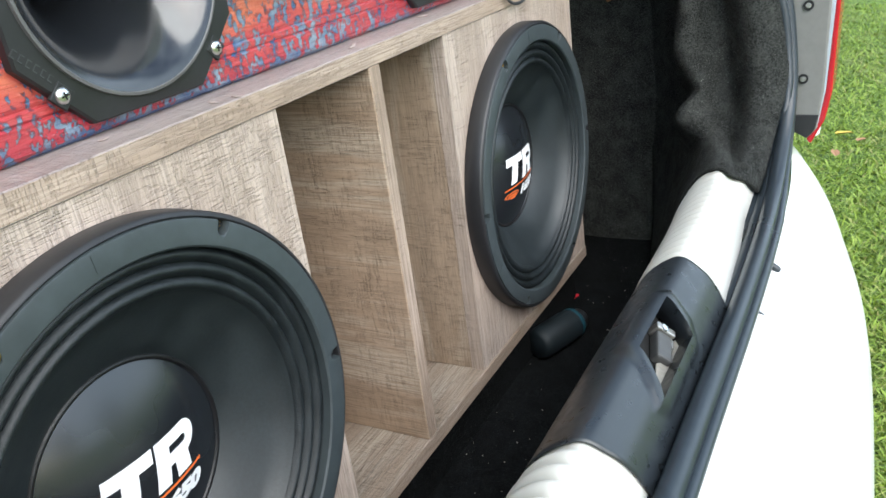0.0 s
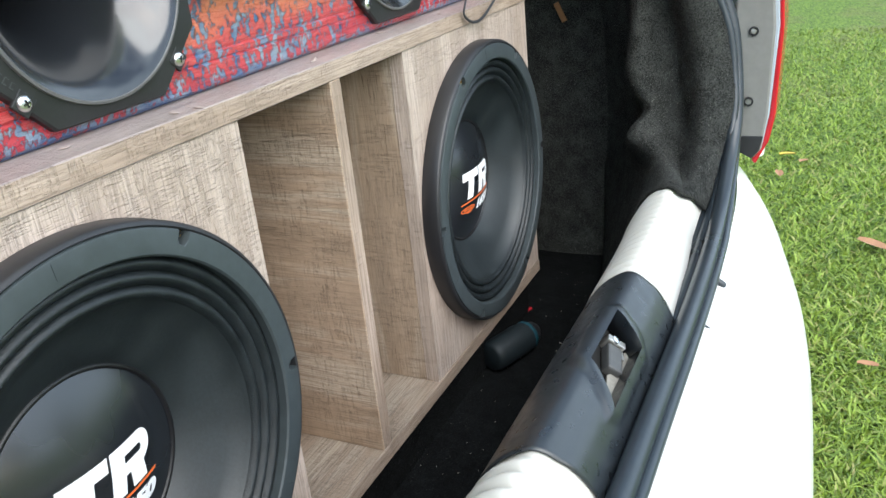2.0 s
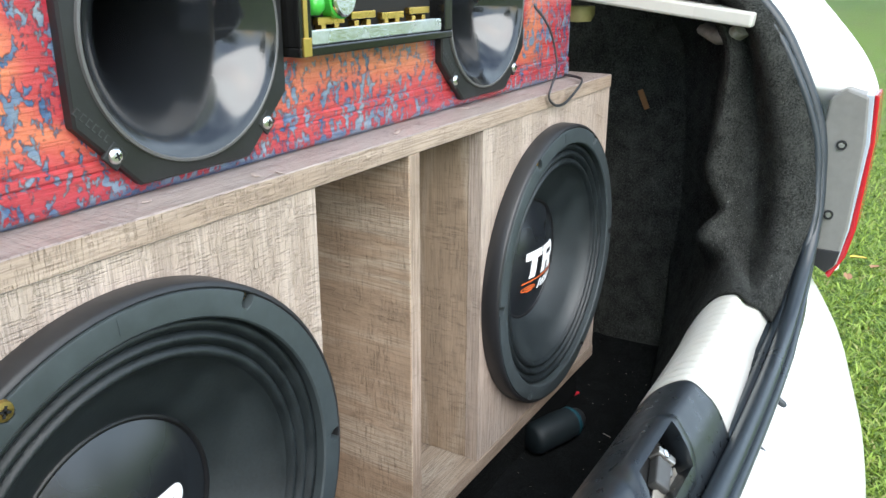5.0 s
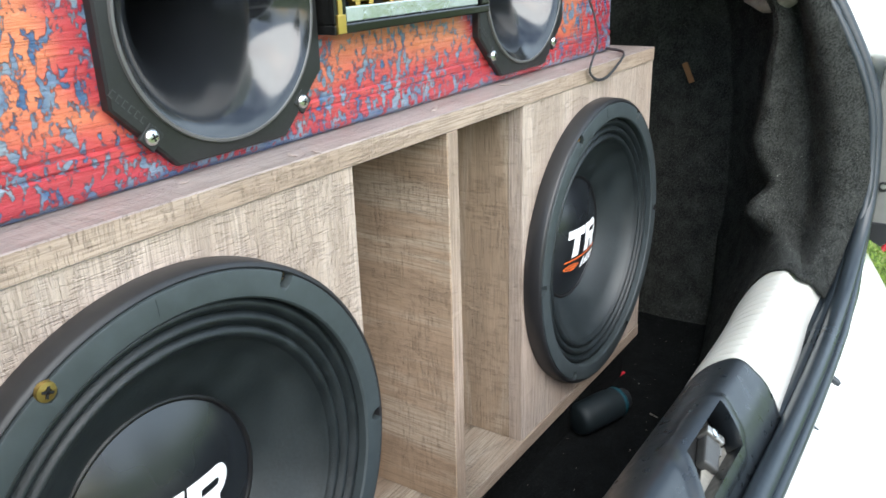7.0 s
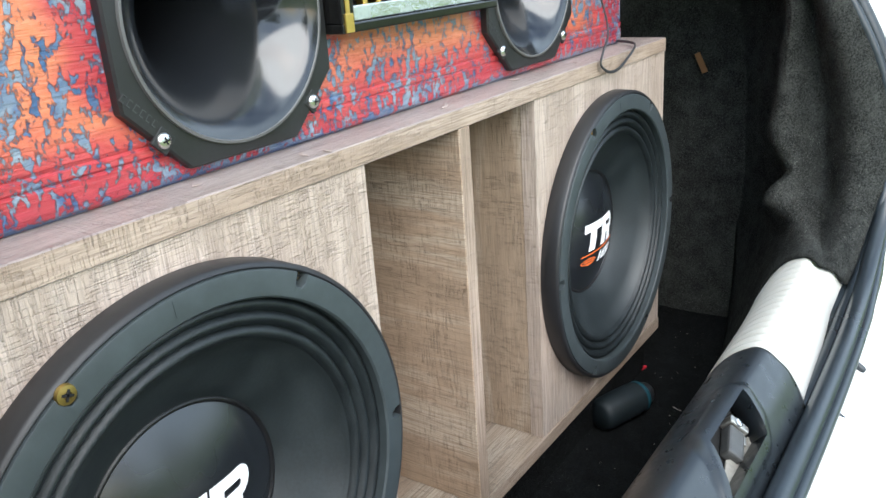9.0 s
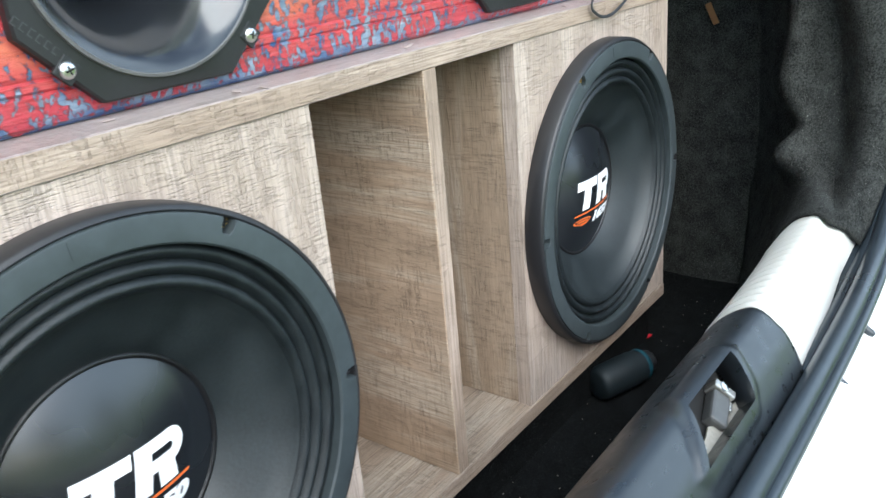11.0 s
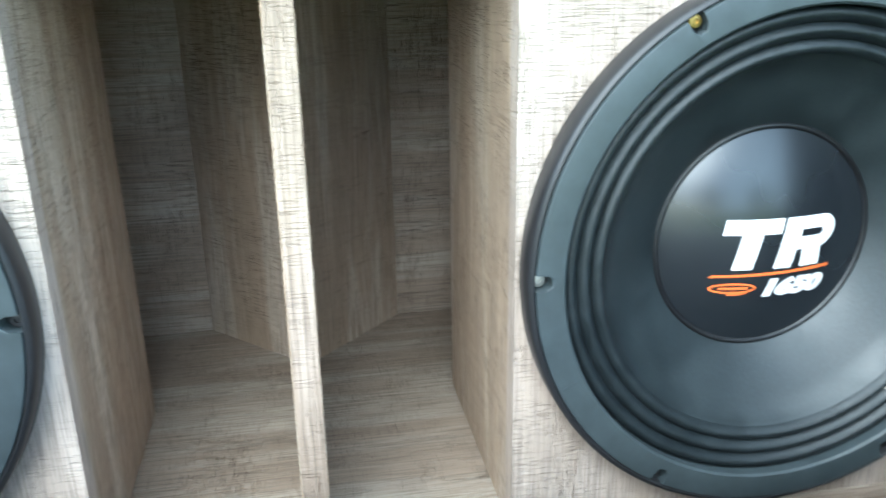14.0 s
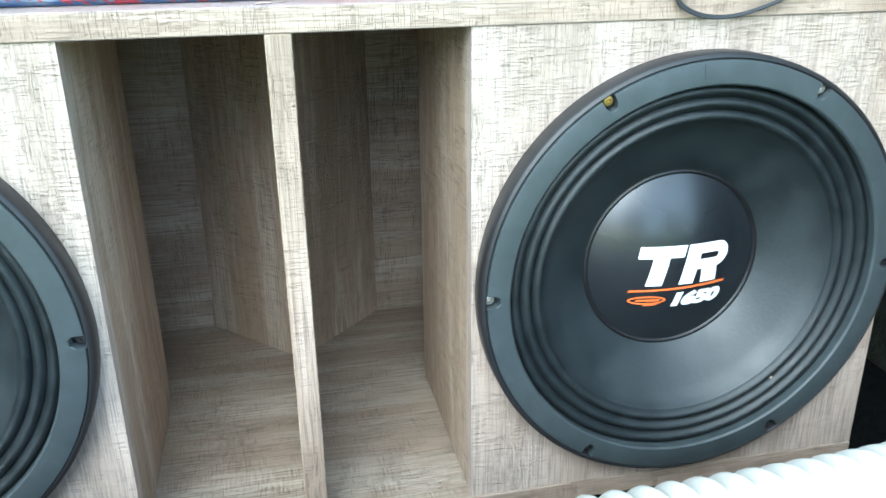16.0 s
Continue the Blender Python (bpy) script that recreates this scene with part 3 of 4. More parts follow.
# the weather seal: three soft beads side by side
for name, off, r in (("weatherstrip", 0.0, 0.0085), ("seal_lip", 0.0125, 0.0055), ("seal_base", -0.0095, 0.0050)):
    pts = []
    for k in range(-220, 221):
        s = 11.0 * k / 220
        p = curve(SEAL, s)
        side = 1 if s >= 0 else -1
        up = min(1.0, max(0.0, (abs(s) - 2.5) / 3))
        pts.append(p + Vector((-side * up, 1 - up, -0.1)) * off + Vector((0, 0, -0.002 if off else 0.004)))
    part(name, tube(pts, r, 12), RUBBER, car, "black rubber seal along the boot opening", 80)

for side in (1, -1):
    rows = []
    for k in range(121):
        q = side * 11.0 * k / 120
        a, b = curve(SEAL, q), section(q)[0]
        rows.append([a + Vector((0, 0, -0.008)), a * 0.5 + b * 0.5 + Vector((0, 0, -0.005)), b + Vector((0, 0, -0.0015)), b + (b - a) * 0.25 + Vector((0, 0, -0.003))])
    part("seal_flange", grid(rows), RUBBER, car, "black flange under the rubber seal", 60)

# the outer skin below the opening
BODY_A = [(0, -.253, .103), (.15, -.253, .103), (.28, -.251, .104), (.37, -.249, .112), (.44, -.246, .124), (.52, -.234, .128), (.62, -.20, .128), (.74, -.06, .128)]
BODY_B = [(0, -.285, .088), (.15, -.285, .088), (.28, -.282, .088), (.37, -.279, .090), (.44, -.272, .097), (.54, -.256, .100), (.645, -.205, .10), (.765, -.06, .10)]
BODY_C = [(0, -.324, .040), (.15, -.323, .040), (.28, -.319, .040), (.37, -.313, .040), (.45, -.303, .042), (.555, -.277, .045), (.665, -.21, .045), (.79, -.06, .045)]
BODY_D = [(0, -.352, -.06), (.15, -.351, -.06), (.28, -.346, -.06), (.37, -.339, -.06), (.46, -.325, -.06), (.57, -.294, -.06), (.68, -.22, -.06), (.81, -.06, -.06)]
BODY_E = [(0, -.364, -.34), (.15, -.363, -.34), (.28, -.356, -.34), (.37, -.347, -.34), (.46, -.331, -.34), (.57, -.297, -.34), (.68, -.22, -.34), (.81, -.06, -.34)]
for side in (1, -1):
    rows = []
    for k in range(71):
        t = 7.0 * k / 70
        keys = [spline(c, t) for c in (BODY_A, BODY_B, BODY_C, BODY_D, BODY_E)]
        rows.append([mirror(spline(keys, 4.0 * j / 28), side) for j in range(29)])
    part("rear_panel", grid(rows), WHITE_PAINT, car, "glossy white rear panel below the boot opening", 80)

# the quarter panel beside and above the tail lamp
CORNER = [(.548, -.254, .135), (.552, -.260, .20), (.552, -.264, .27), (.552, -.267, .33), (.550, -.256, .370), (.546, -.222, .416), (.53, -.155, .48), (.50, -.04, .545)]
SIDE = [(.72, -.10, .135), (.73, -.10, .20), (.73, -.10, .27), (.73, -.09, .33), (.72, -.08, .37), (.71, -.06, .416), (.68, .0, .48), (.64, .08, .545)]
ST = [3.7, 5.0, 6.3, 7.3, 7.95, 8.7, 10.0, 11.0]
for side in (1, -1):
    rows = []
    for k in range(57):
        t = 7.0 * k / 56
        a = spline(SEAL, spline([(q, 0, 0) for q in ST], t).x) + Vector((0.012 + 0.030 * max(0.0, min(1.0, (3.6 - t) / 0.6)) + 0.06 * max(0.0, 1 - t), -0.006, 0))
        b, c = spline(CORNER, t), spline(SIDE, t)
        keys = [a, a * 0.5 + b * 0.5 + Vector((-0.002, -0.004, 0)), b * 0.97 + a * 0.03, b * 0.85 + c * 0.15 + Vector((0.02, -0.02, 0)), c]
        rows.append([mirror(spline(keys, 4.0 * j / 20), side) for j in range(21)])
    part("quarter_panel", grid(rows), WHITE_PAINT, car, "glossy white rear quarter panel", 80)

    lamp = part("tail_lamp", bmesh.new(), LAMP_GREY, car, "tail lamp with a grey inner housing and red lens")
    outl = [(-.230, .158), (-.254, .146), (-.263, .157), (-.269, .20), (-.272, .30), (-.268, .350), (-.245, .358), (-.229, .345), (-.226, .30), (-.228, .2)]
    bm2 = prism([(y, z) for y, z in outl], (side * 0.512, side * 0.56), "x", 0.003)
    bm2.to_mesh(lamp.data)
    bm2.free()
    lens = [(-.263, .157), (-.270, .20), (-.2755, .30), (-.272, .352), (-.264, .352), (-.266, .30), (-.261, .20), (-.254, .157)]
    part("lamp_foot", prism([(-.231, .174), (-.265, .174), (-.261, .156), (-.253, .1465), (-.231, .158)], (side * 0.5105, side * 0.53), "x", 0.001), FRAME_BLACK, lamp, "dark foot of the lamp housing")
    part("lamp_edge", prism(lens, (side * 0.514, side * 0.565), "x", 0.001), LAMP_CLEAR, lamp, "pale clear lens edge")
    redl = [(-.257, .138), (-.271, .167), (-.2765, .20), (-.280, .30), (-.277, .352), (-.272, .352), (-.275, .30), (-.270, .20), (-.263, .160), (-.252, .143)]
    part("lens", prism(redl, (side * 0.516, side * 0.575), "x", 0.002), LAMP_RED, lamp, "red lens")
    for y, z in ((-.2485, .296), (-.2465, .2155)):
        ring = lathe([(0.0055, 0.0005), (0.0055, -0.002), (0.004, -0.002), (0.0036, 0.0)], 20)
        sc = lathe([(0.0036, 0.0), (0.0030, -0.0016), (0, -0.0019)], 20)
        mm = Matrix.Translation((side * 0.5118, y, z)) @ Matrix.Rotation(radians(-90 * side), 4, "Z")
        part("screw_ring", placed(ring, mm), FRAME_BLACK, lamp, smooth=30)
        part("screw", placed(sc, mm), STEEL, lamp, smooth=30)

# boot floor, side walls and front wall
part("boot_deck", box(-0.40, 0.446, 0.016, 0.34, -0.0605, -0.0006, 0.002), CARPET_FLOOR, car, "black carpeted deck under the box")
part("boot_floor", box(-0.66, 0.66, -0.20, 0.75, -0.085, -0.0605, 0.002), CARPET_FLOOR, car, "black boot carpet littered with crumbs")
for side in (1, -1):
    rows = []
    for k in range(25):
        y = -0.095 + 0.86 * k / 24
        row = []
        for j in range(25):
            z = -0.08 + 0.69 * j / 24
            x = 0.665 - 0.02 * math.cos(9 * y) + 0.012 * noise.noise(Vector((y * 7, z * 7, side))) - 0.10 * max(0, z - 0.42)
            row.append((side * x, y, z))
        rows.append(row)
    part("side_lining", grid(rows), SIDE_FELT, car, "grey felt side lining with light put into its colour", 80)
part("front_wall", box(-0.66, 0.66, 0.75, 0.77, -0.02, 0.62, 0.002), CARPET, car)
part("parcel_shelf", box(-0.60, 0.60, 0.12, 0.76, 0.60, 0.62, 0.002), CARPET, car)

# the raised boot lid
lid_rows = []
for k in range(25):
    u = -1 + k / 12
    lid_rows.append([(0.56 * u, 0.19 - 0.30 * v - 0.06 * (1 - u * u) * v, 0.63 + 0.50 * v + 0.05 * math.sin(math.pi * v)) for v in [j / 12 for j in range(13)]])
lid = part("boot_lid", grid(lid_rows), WHITE_PAINT, car, "raised white boot lid", 80)
lid.modifiers.new("thickness", "SOLIDIFY").thickness = 0.03
part("rear_screen_panel", box(-0.60, 0.60, 0.20, 0.80, 0.625, 0.64, 0.004), WHITE_PAINT, car)

# the white painted rail under the opening's edge, with its fittings
for side in (1, -1):
    a, b = sorted((side * 0.455, side * 0.505))
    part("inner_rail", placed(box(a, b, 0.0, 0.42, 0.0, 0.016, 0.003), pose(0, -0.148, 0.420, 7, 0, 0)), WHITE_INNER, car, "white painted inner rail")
    rail_fit = [(side * 0.49, -0.135, 0.418), (side * 0.50, -0.122, 0.408), (side * 0.51, -0.105, 0.405), (side * 0.53, -0.085, 0.412)]
    part("rail_bracket", tube(rail_fit, 0.014, 10, 0.6), DIRTY, car, "dusty pale bracket", 60)
    part("boot_light", placed(lathe([(0, -0.012), (0.016, -0.010), (0.02, -0.002), (0.02, 0.008), (0, 0.009)], 24), Matrix.Translation((side * 0.50, 0.065, 0.428)) @ Matrix.Rotation(radians(90), 4, "X")), YELLOWED, car, "yellowed round boot light", 40)
    part("hook", join(box(*sorted((side * 0.500, side * 0.508)), -0.126, -0.110, 0.288, 0.298, 0.001), box(*sorted((side * 0.496, side * 0.502)), -0.130, -0.116, 0.272, 0.284, 0.001), box(*sorted((side * 0.503, side * 0.506)), -0.122, -0.117, 0.27, 0.306, 0.001)), plain("dark_grey_clip", (0.09, 0.09, 0.085), 0.6), car, "small dark grey lining clip")
part("tape_scrap", placed(box(-0.004, 0.004, -0.0008, 0.0008, -0.014, 0.014, 0.0005), pose(0.630, 0.015, 0.309, 0, 25, 90)), plain("brown_tape", (0.22, 0.11, 0.045), 0.7), car, "small brown tape scrap")
for x, z in ((0.165, 0.100), (0.250, 0.105)):
    part("seal_clip", join(placed(lathe([(0.0034, 0.003), (0.0034, -0.004), (0.0022, -0.0065), (0, -0.0065)], 14), Matrix.Translation((x, -0.2535, z)) @ Matrix.Rotation(radians(35), 4, "X"))), RUBBER, car, "small grey rubber stop", 40)

# ---- the speaker box ----
X0, X1, H, W, BACK = -0.402, 0.452, 0.363, 0.015, 0.34
PL, PR, DIV = -0.086, 0.140, 0.0295
sb = thing("speaker_box", "weathered-oak laminate speaker box with two slot ports", "speaker box")


def board(name, x0, x1, y0, y1, z0, z1, mat, label="", edge=None):
    ob = part(name, box(x0, x1, y0, y1, z0, z1, 0.0007, 1), mat, sb, label)
    if edge:
        ob.data.materials.append(edge)
        for p in ob.data.polygons:
            if p.normal.y < -0.9 and abs(p.center.y - y0) < 0.0005:
                p.material_index = 1
    return ob


board("top_board", X0, X1, 0.0, BACK, H - W, H, WOOD_TOP, "oak laminate top board with a pale edge band", WOOD_EDGE)
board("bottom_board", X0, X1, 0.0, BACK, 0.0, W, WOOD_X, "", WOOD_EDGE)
SUB_X, SUB_Z, SUB_SIZE = (-0.2420, 0.2930), 0.1805, 0.983
part("baffle", holed(X0, PL, W, H - W, 0.0015, W, SUB_X[0], SUB_Z, 0.132), WOOD_FRONT, sb)
part("baffle", holed(PR, X1, W, H - W, 0.0015, W, SUB_X[1], SUB_Z, 0.132), WOOD_FRONT, sb)
board("port_wall", PL - W, PL - 0.0003, W + 0.0002, 0.184, W, H - W, WOOD_Z, "", WOOD_Z)
board("port_wall", PR + 0.0003, PR + W, W + 0.0002, 0.184, W, H - W, WOOD_Z, "", WOOD_Z)
board("divider", DIV - W / 2, DIV + W / 2, 0.0005, 0.25, W, H - W, WOOD_Y, "oak laminate divider between the ports", WOOD_EDGE_Z)
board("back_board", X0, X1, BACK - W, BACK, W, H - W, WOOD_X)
for xa, xb in ((X0, X0 + W), (X1 - W, X1)):
    board("side_board", xa, xb, W + 0.0002, BACK - W, W, H - W, WOOD_Z)
for s in (-1, 1):
    pts = [(DIV + s * 0.004, 0.242), (DIV + s * 0.085, BACK - W), (DIV + s * 0.068, BACK - W), (DIV + s * 0.002, 0.255)]
    part("deflector", prism(pts, (W, H - W), "z", 0.0005), WOOD_Z, sb, "slanted panel at the back of the port")

# ---- subwoofers ----
RIM, RING_IN, PROUD, CAP_R = 0.1535, 0.1335, -0.0175, 0.0648


def dome(r):
    """How far the cap's face lies from the baffle, at a radius."""
    return 0.0250 - 0.0160 * (1 - (r / CAP_R) ** 2)


def cone_profile():
    pts = [(0.1345, -0.010), (0.1335, -0.0105)]
    r0, r1, n = 0.1330, 0.1080, 60
    for k in range(n + 1):
        u = k / n
        r = r0 + (r1 - r0) * u
        y = -0.0085 + 0.0040 * u - 0.0042 * abs(math.sin(3 * math.pi * u)) ** 0.8
        pts.append((r, y))
    return pts


def subwoofer(bright, proud, size):
    """bright: which fixings show yellow screws, proud and size: how their heads stand."""
    t = thing("subwoofer", "black subwoofer with a ribbed surround and printed dust cap", "speaker", "subwoofers in the box")
    # a gasket ring with a slot at each fixing
    notch_half, depth = 0.028, 0.0125
    angles = []
    for k in range(6):
        c = k * math.pi / 3
        angles += [(c - notch_half - 0.002, RIM), (c - notch_half, RIM - depth * 0.75), (c - notch_half * 0.5, RIM - depth), (c + notch_half * 0.5, RIM - depth), (c + notch_half, RIM - depth * 0.75), (c + notch_half + 0.002, RIM)]
        n = 16
        for j in range(1, n):
            angles.append((c + notch_half + 0.002 + (math.pi / 3 - 2 * notch_half - 0.004) * j / n, RIM))
    angles.sort()
    rows = []
    for r_of in ((lambda ro: RING_IN, -0.006), (lambda ro: RING_IN, PROUD + 0.0012), (lambda ro: RING_IN + 0.0012, PROUD), (lambda ro: min(ro, 0.1495) - 0.0014, PROUD), (lambda ro: min(ro, 0.1495) - 0.0004, PROUD + 0.0004), (lambda ro: min(ro, 0.1495), PROUD + 0.0014), (lambda ro: min(ro, 0.1495), -0.0090)):
        rows.append([(r_of[0](ro) * math.cos(a), r_of[1], r_of[0](ro) * math.sin(a)) for a, ro in angles])
    part("gasket", grid(rows, True), GASKET, t, "dark grey rubber gasket ring with slots for the screws", 35)
    part("frame", lathe([(0.1345, -0.003), (0.1355, -0.0088), (0.142, -0.0088), (0.1492, -0.0088), (0.1498, -0.0158), (0.1506, -0.0164), (0.1522, -0.0158), (0.1534, -0.0140), (0.1535, 0.0005), (0.1530, 0.0013)], 120), FRAME_BLACK, t, "black steel frame", 40)
    part("surround", lathe(cone_profile(), 140), SURROUND, t, "black ribbed cloth surround", 60)
    part("cone", lathe([(0.1082, -0.0050), (0.1066, -0.0030), (0.1040, 0.0010), (0.095, 0.0070), (0.085, 0.0130), (0.076, 0.0190), (0.068, 0.0248), (0.061, 0.031)], 120), CONE, t, "black pressed-paper cone", 50)
    part("glue_bead", lathe([(0.0684, 0.0257), (0.0676, 0.0240), (0.0663, 0.0235), (0.0650, 0.0242), (0.0642, 0.0258)], 100), GLUE, t, smooth=60)
    cap = part("dust_cap", lathe([(CAP_R * math.sin(math.pi / 2 * (1 - k / 16)), dome(CAP_R * math.sin(math.pi / 2 * (1 - k / 16)))) for k in range(17)], 96), CAP, t, "semi-gloss black dust cap", 80)

    def on_cap(quads, name, mat, label):
        bm = bmesh.new()
        for q in quads:
            a, b, c, d = [Vector((*p, 0)) for p in q]
            n = 8
            vs = [[bm.verts.new((0, 0, 0)) for _ in range(n + 1)] for _ in range(n + 1)]
            for i in range(n + 1):
                for j in range(n + 1):
                    p = (a * (1 - i / n) + b * (i / n)) * (1 - j / n) + (d * (1 - i / n) + c * (i / n)) * (j / n)
                    vs[i][j].co = (p.x, dome(p.xy.length) - 0.0005, p.y)
            for i in range(n):
                for j in range(n):
                    bm.faces.new((vs[i][j], vs[i + 1][j], vs[i + 1][j + 1], vs[i][j + 1]))
        return part(name, bm, mat, cap, label, 80)

    def sl(x, z):
        return (x + 0.003 + (z + 0.001) * 0.22, z)

    def par(x0, x1, z0, z1):
        return [sl(x0, z0), sl(x1, z0), sl(x1, z1), sl(x0, z1)]

    zb, zt = -0.0135, 0.0165
    mark = [par(-0.0370, -0.0032, zt - 0.0088, zt), par(-0.0258, -0.0138, zb, zt - 0.0088), par(-0.0012, 0.0100, zb, zt), par(0.0100, 0.0230, zt - 0.0074, zt), par(0.0100, 0.0230, zt - 0.0192, zt - 0.0118),
            [sl(0.0160, zb), sl(0.0290, zb), sl(0.0262, zt - 0.0185), sl(0.0138, zt - 0.0185)]]
    for k in range(10):
        q0, q1 = math.pi * (0.5 - k / 10), math.pi * (0.5 - (k + 1) / 10)
        mark.append([sl(0.0229 + rx * math.cos(q), zt - 0.0096 + rz * math.sin(q)) for q, rx, rz in ((q0, 0.0022, 0.0022), (q0, 0.0105, 0.0096), (q1, 0.0105, 0.0096), (q1, 0.0022, 0.0022))])
    on_cap(mark, "white_mark", PRINT_WHITE, "white printed mark of two slanted shapes")
    on_cap([[(-0.0375, -0.0185), (0.0375, -0.0165), (0.0385, -0.0145), (-0.0355, -0.0168)]], "orange_line", PRINT_ORANGE, "orange printed line")
    # a small orange oval badge outline and a white number
    segs = []
    for k in range(20):
        a0, a1 = 2 * math.pi * k / 20, 2 * math.pi * (k + 1) / 20
        segs.append([(-0.0225 + 0.0140 * math.cos(a0), -0.0255 + 0.0036 * math.sin(a0)), (-0.0225 + 0.0140 * math.cos(a1), -0.0255 + 0.0036 * math.sin(a1)), (-0.0225 + 0.0122 * math.cos(a1), -0.0255 + 0.0022 * math.sin(a1)), (-0.0225 + 0.0122 * math.cos(a0), -0.0255 + 0.0022 * math.sin(a0))])
    segs.append([(-0.031, -0.0264), (-0.014, -0.0264), (-0.013, -0.0246), (-0.030, -0.0246)])
    segs.append([(-0.026, -0.0305), (-0.017, -0.0300), (-0.012, -0.0285), (-0.024, -0.0292)])
    on_cap(segs, "orange_oval", PRINT_ORANGE, "small orange printed oval badge")
    f = bpy.data.curves.new("number", "FONT")
    f.body, f.size, f.shear, f.offset, f.resolution_u = "1650", 0.0152, 0.18, 0.00105, 3
    f.space_character = 0.92
    tmp = new("number", f)
    me = bpy.data.meshes.new_from_object(tmp.evaluated_get(bpy.context.evaluated_depsgraph_get()))
    bpy.data.objects.remove(tmp)
    bm = bmesh.new()
    bm.from_mesh(me)
    bmesh.ops.triangulate(bm, faces=bm.faces[:])
    bmesh.ops.subdivide_edges(bm, edges=[e for e in bm.edges if e.calc_length() > 0.002], cuts=3)
    for v in bm.verts:
        x, z = v.co.x * 1.42 - 0.0066, v.co.y * 0.95 - 0.0308
        v.co = (x, dome(math.hypot(x, z)) - 0.0008, z)
    part("number", bm, PRINT_WHITE, cap, "white printed number 1650")

    for k in range(6):
        a = k * math.pi / 3
        c = Vector((0.1470 * math.cos(a), -0.0095, 0.1470 * math.sin(a)))
        yellow = k in bright
        head = lathe([(0.0030, 0.003), (0.0052, -0.0015), (0.0046, -0.0032), (0.0020, -0.0038), (0.0018, -0.0022), (0, -0.0022)], 18)
        yy = proud if yellow and k == 2 else 0.0
        z = size if k == 2 else 0.75
        sc = part("screw", placed(head, Matrix.Translation(c + Vector((0, yy, 0))) @ Matrix.Diagonal((z, z, z, 1))), BRASS if yellow else (STEEL if k in (1, 3) else FRAME_BLACK), t, "yellow zinc screw head" if yellow else "", 40)
        if yellow and size >= 1:
            part("screw_slot", join(*[placed(box(-0.0028, 0.0028, -0.0005, 0.0002, -0.0006, 0.0006, 0), Matrix.Translation(c + Vector((0, yy - 0.0036, 0))) @ Matrix.Rotation(radians(r), 4, "Y")) for r in (20, 110)]), HOLE, sc)
    if size < 1:
        part("pale_scuff", placed(box(-0.0035, 0.0035, -0.0006, 0.0006, -0.0011, 0.0011, 0.0003), pose(0.0735, -0.0070, -0.0900, 0, 40, 0)), PALE_BIT, t, "small pale scuff")
    # moulded tick marks on the ring
    for a in (95, 205, 325):
        part("mould_mark", placed(box(0.1385, 0.1475, PROUD - 0.0003, PROUD + 0.001, -0.0003, 0.0003, 0), Matrix.Rotation(radians(-a), 4, "Y")), GASKET, t)
    return t


for x, args in ((SUB_X[0], ((1, 2), -0.0058, 1.0)), (SUB_X[1], ((2,), -0.0026, 0.68))):
    subwoofer(*args).matrix_basis = pose(x, 0, SUB_Z - (0.002 if x > 0 else 0.0)) @ Matrix.Diagonal((SUB_SIZE, SUB_SIZE, SUB_SIZE, 1))

# ---- the painted cabinet with horns ----
hc = thing("horn_cabinet", "distressed red, orange and blue wooden horn cabinet on the speaker box", "cabinet")
CX0, CX1, CY, CT = -0.345, 0.398, 0.032, 0.60
prof = [(CY + 0.0035, H + 0.0005), (CY + 0.0008, H + 0.003), (CY, H + 0.0065), (CY, H + 0.0165), (CY + 0.0016, H + 0.0178), (CY + 0.0002, H + 0.0192), (CY + 0.0002, H + 0.0225), (CY + 0.0022, H + 0.0238), (CY + 0.0012, H + 0.026), (CY + 0.018, H + 0.026), (CY + 0.018, H + 0.0005)]
pieces = [prism(prof, (CX0, CX1), "x")]
XM = (HORN_X[0] + HORN_X[1]) / 2
pieces += [holed(xa, xb, H + 0.026, CT, CY + 0.0012, CY + 0.018, hx, HORN_Z, 0.0572) for xa, xb, hx in ((CX0, XM, HORN_X[0]), (XM, CX1, HORN_X[1]))]
part("front_panel", join(*pieces), LACQUER, hc, "red and orange lacquered front worn through to blue")
for xa, xb in ((CX0, CX0 + 0.015), (CX1 - 0.015, CX1)):
    part("side_panel", box(xa, xb, CY + 0.0182, 0.24, H + 0.0005, CT, 0.001), LACQUER, hc)
part("top_panel", box(CX0, CX1, CY, 0.24, CT + 0.0002, CT + 0.015, 0.001), LACQUER, hc)
part("back_panel", box(CX0 + 0.0152, CX1 - 0.0152, 0.225, 0.2399, H + 0.0005, CT, 0.001), LACQUER, hc)


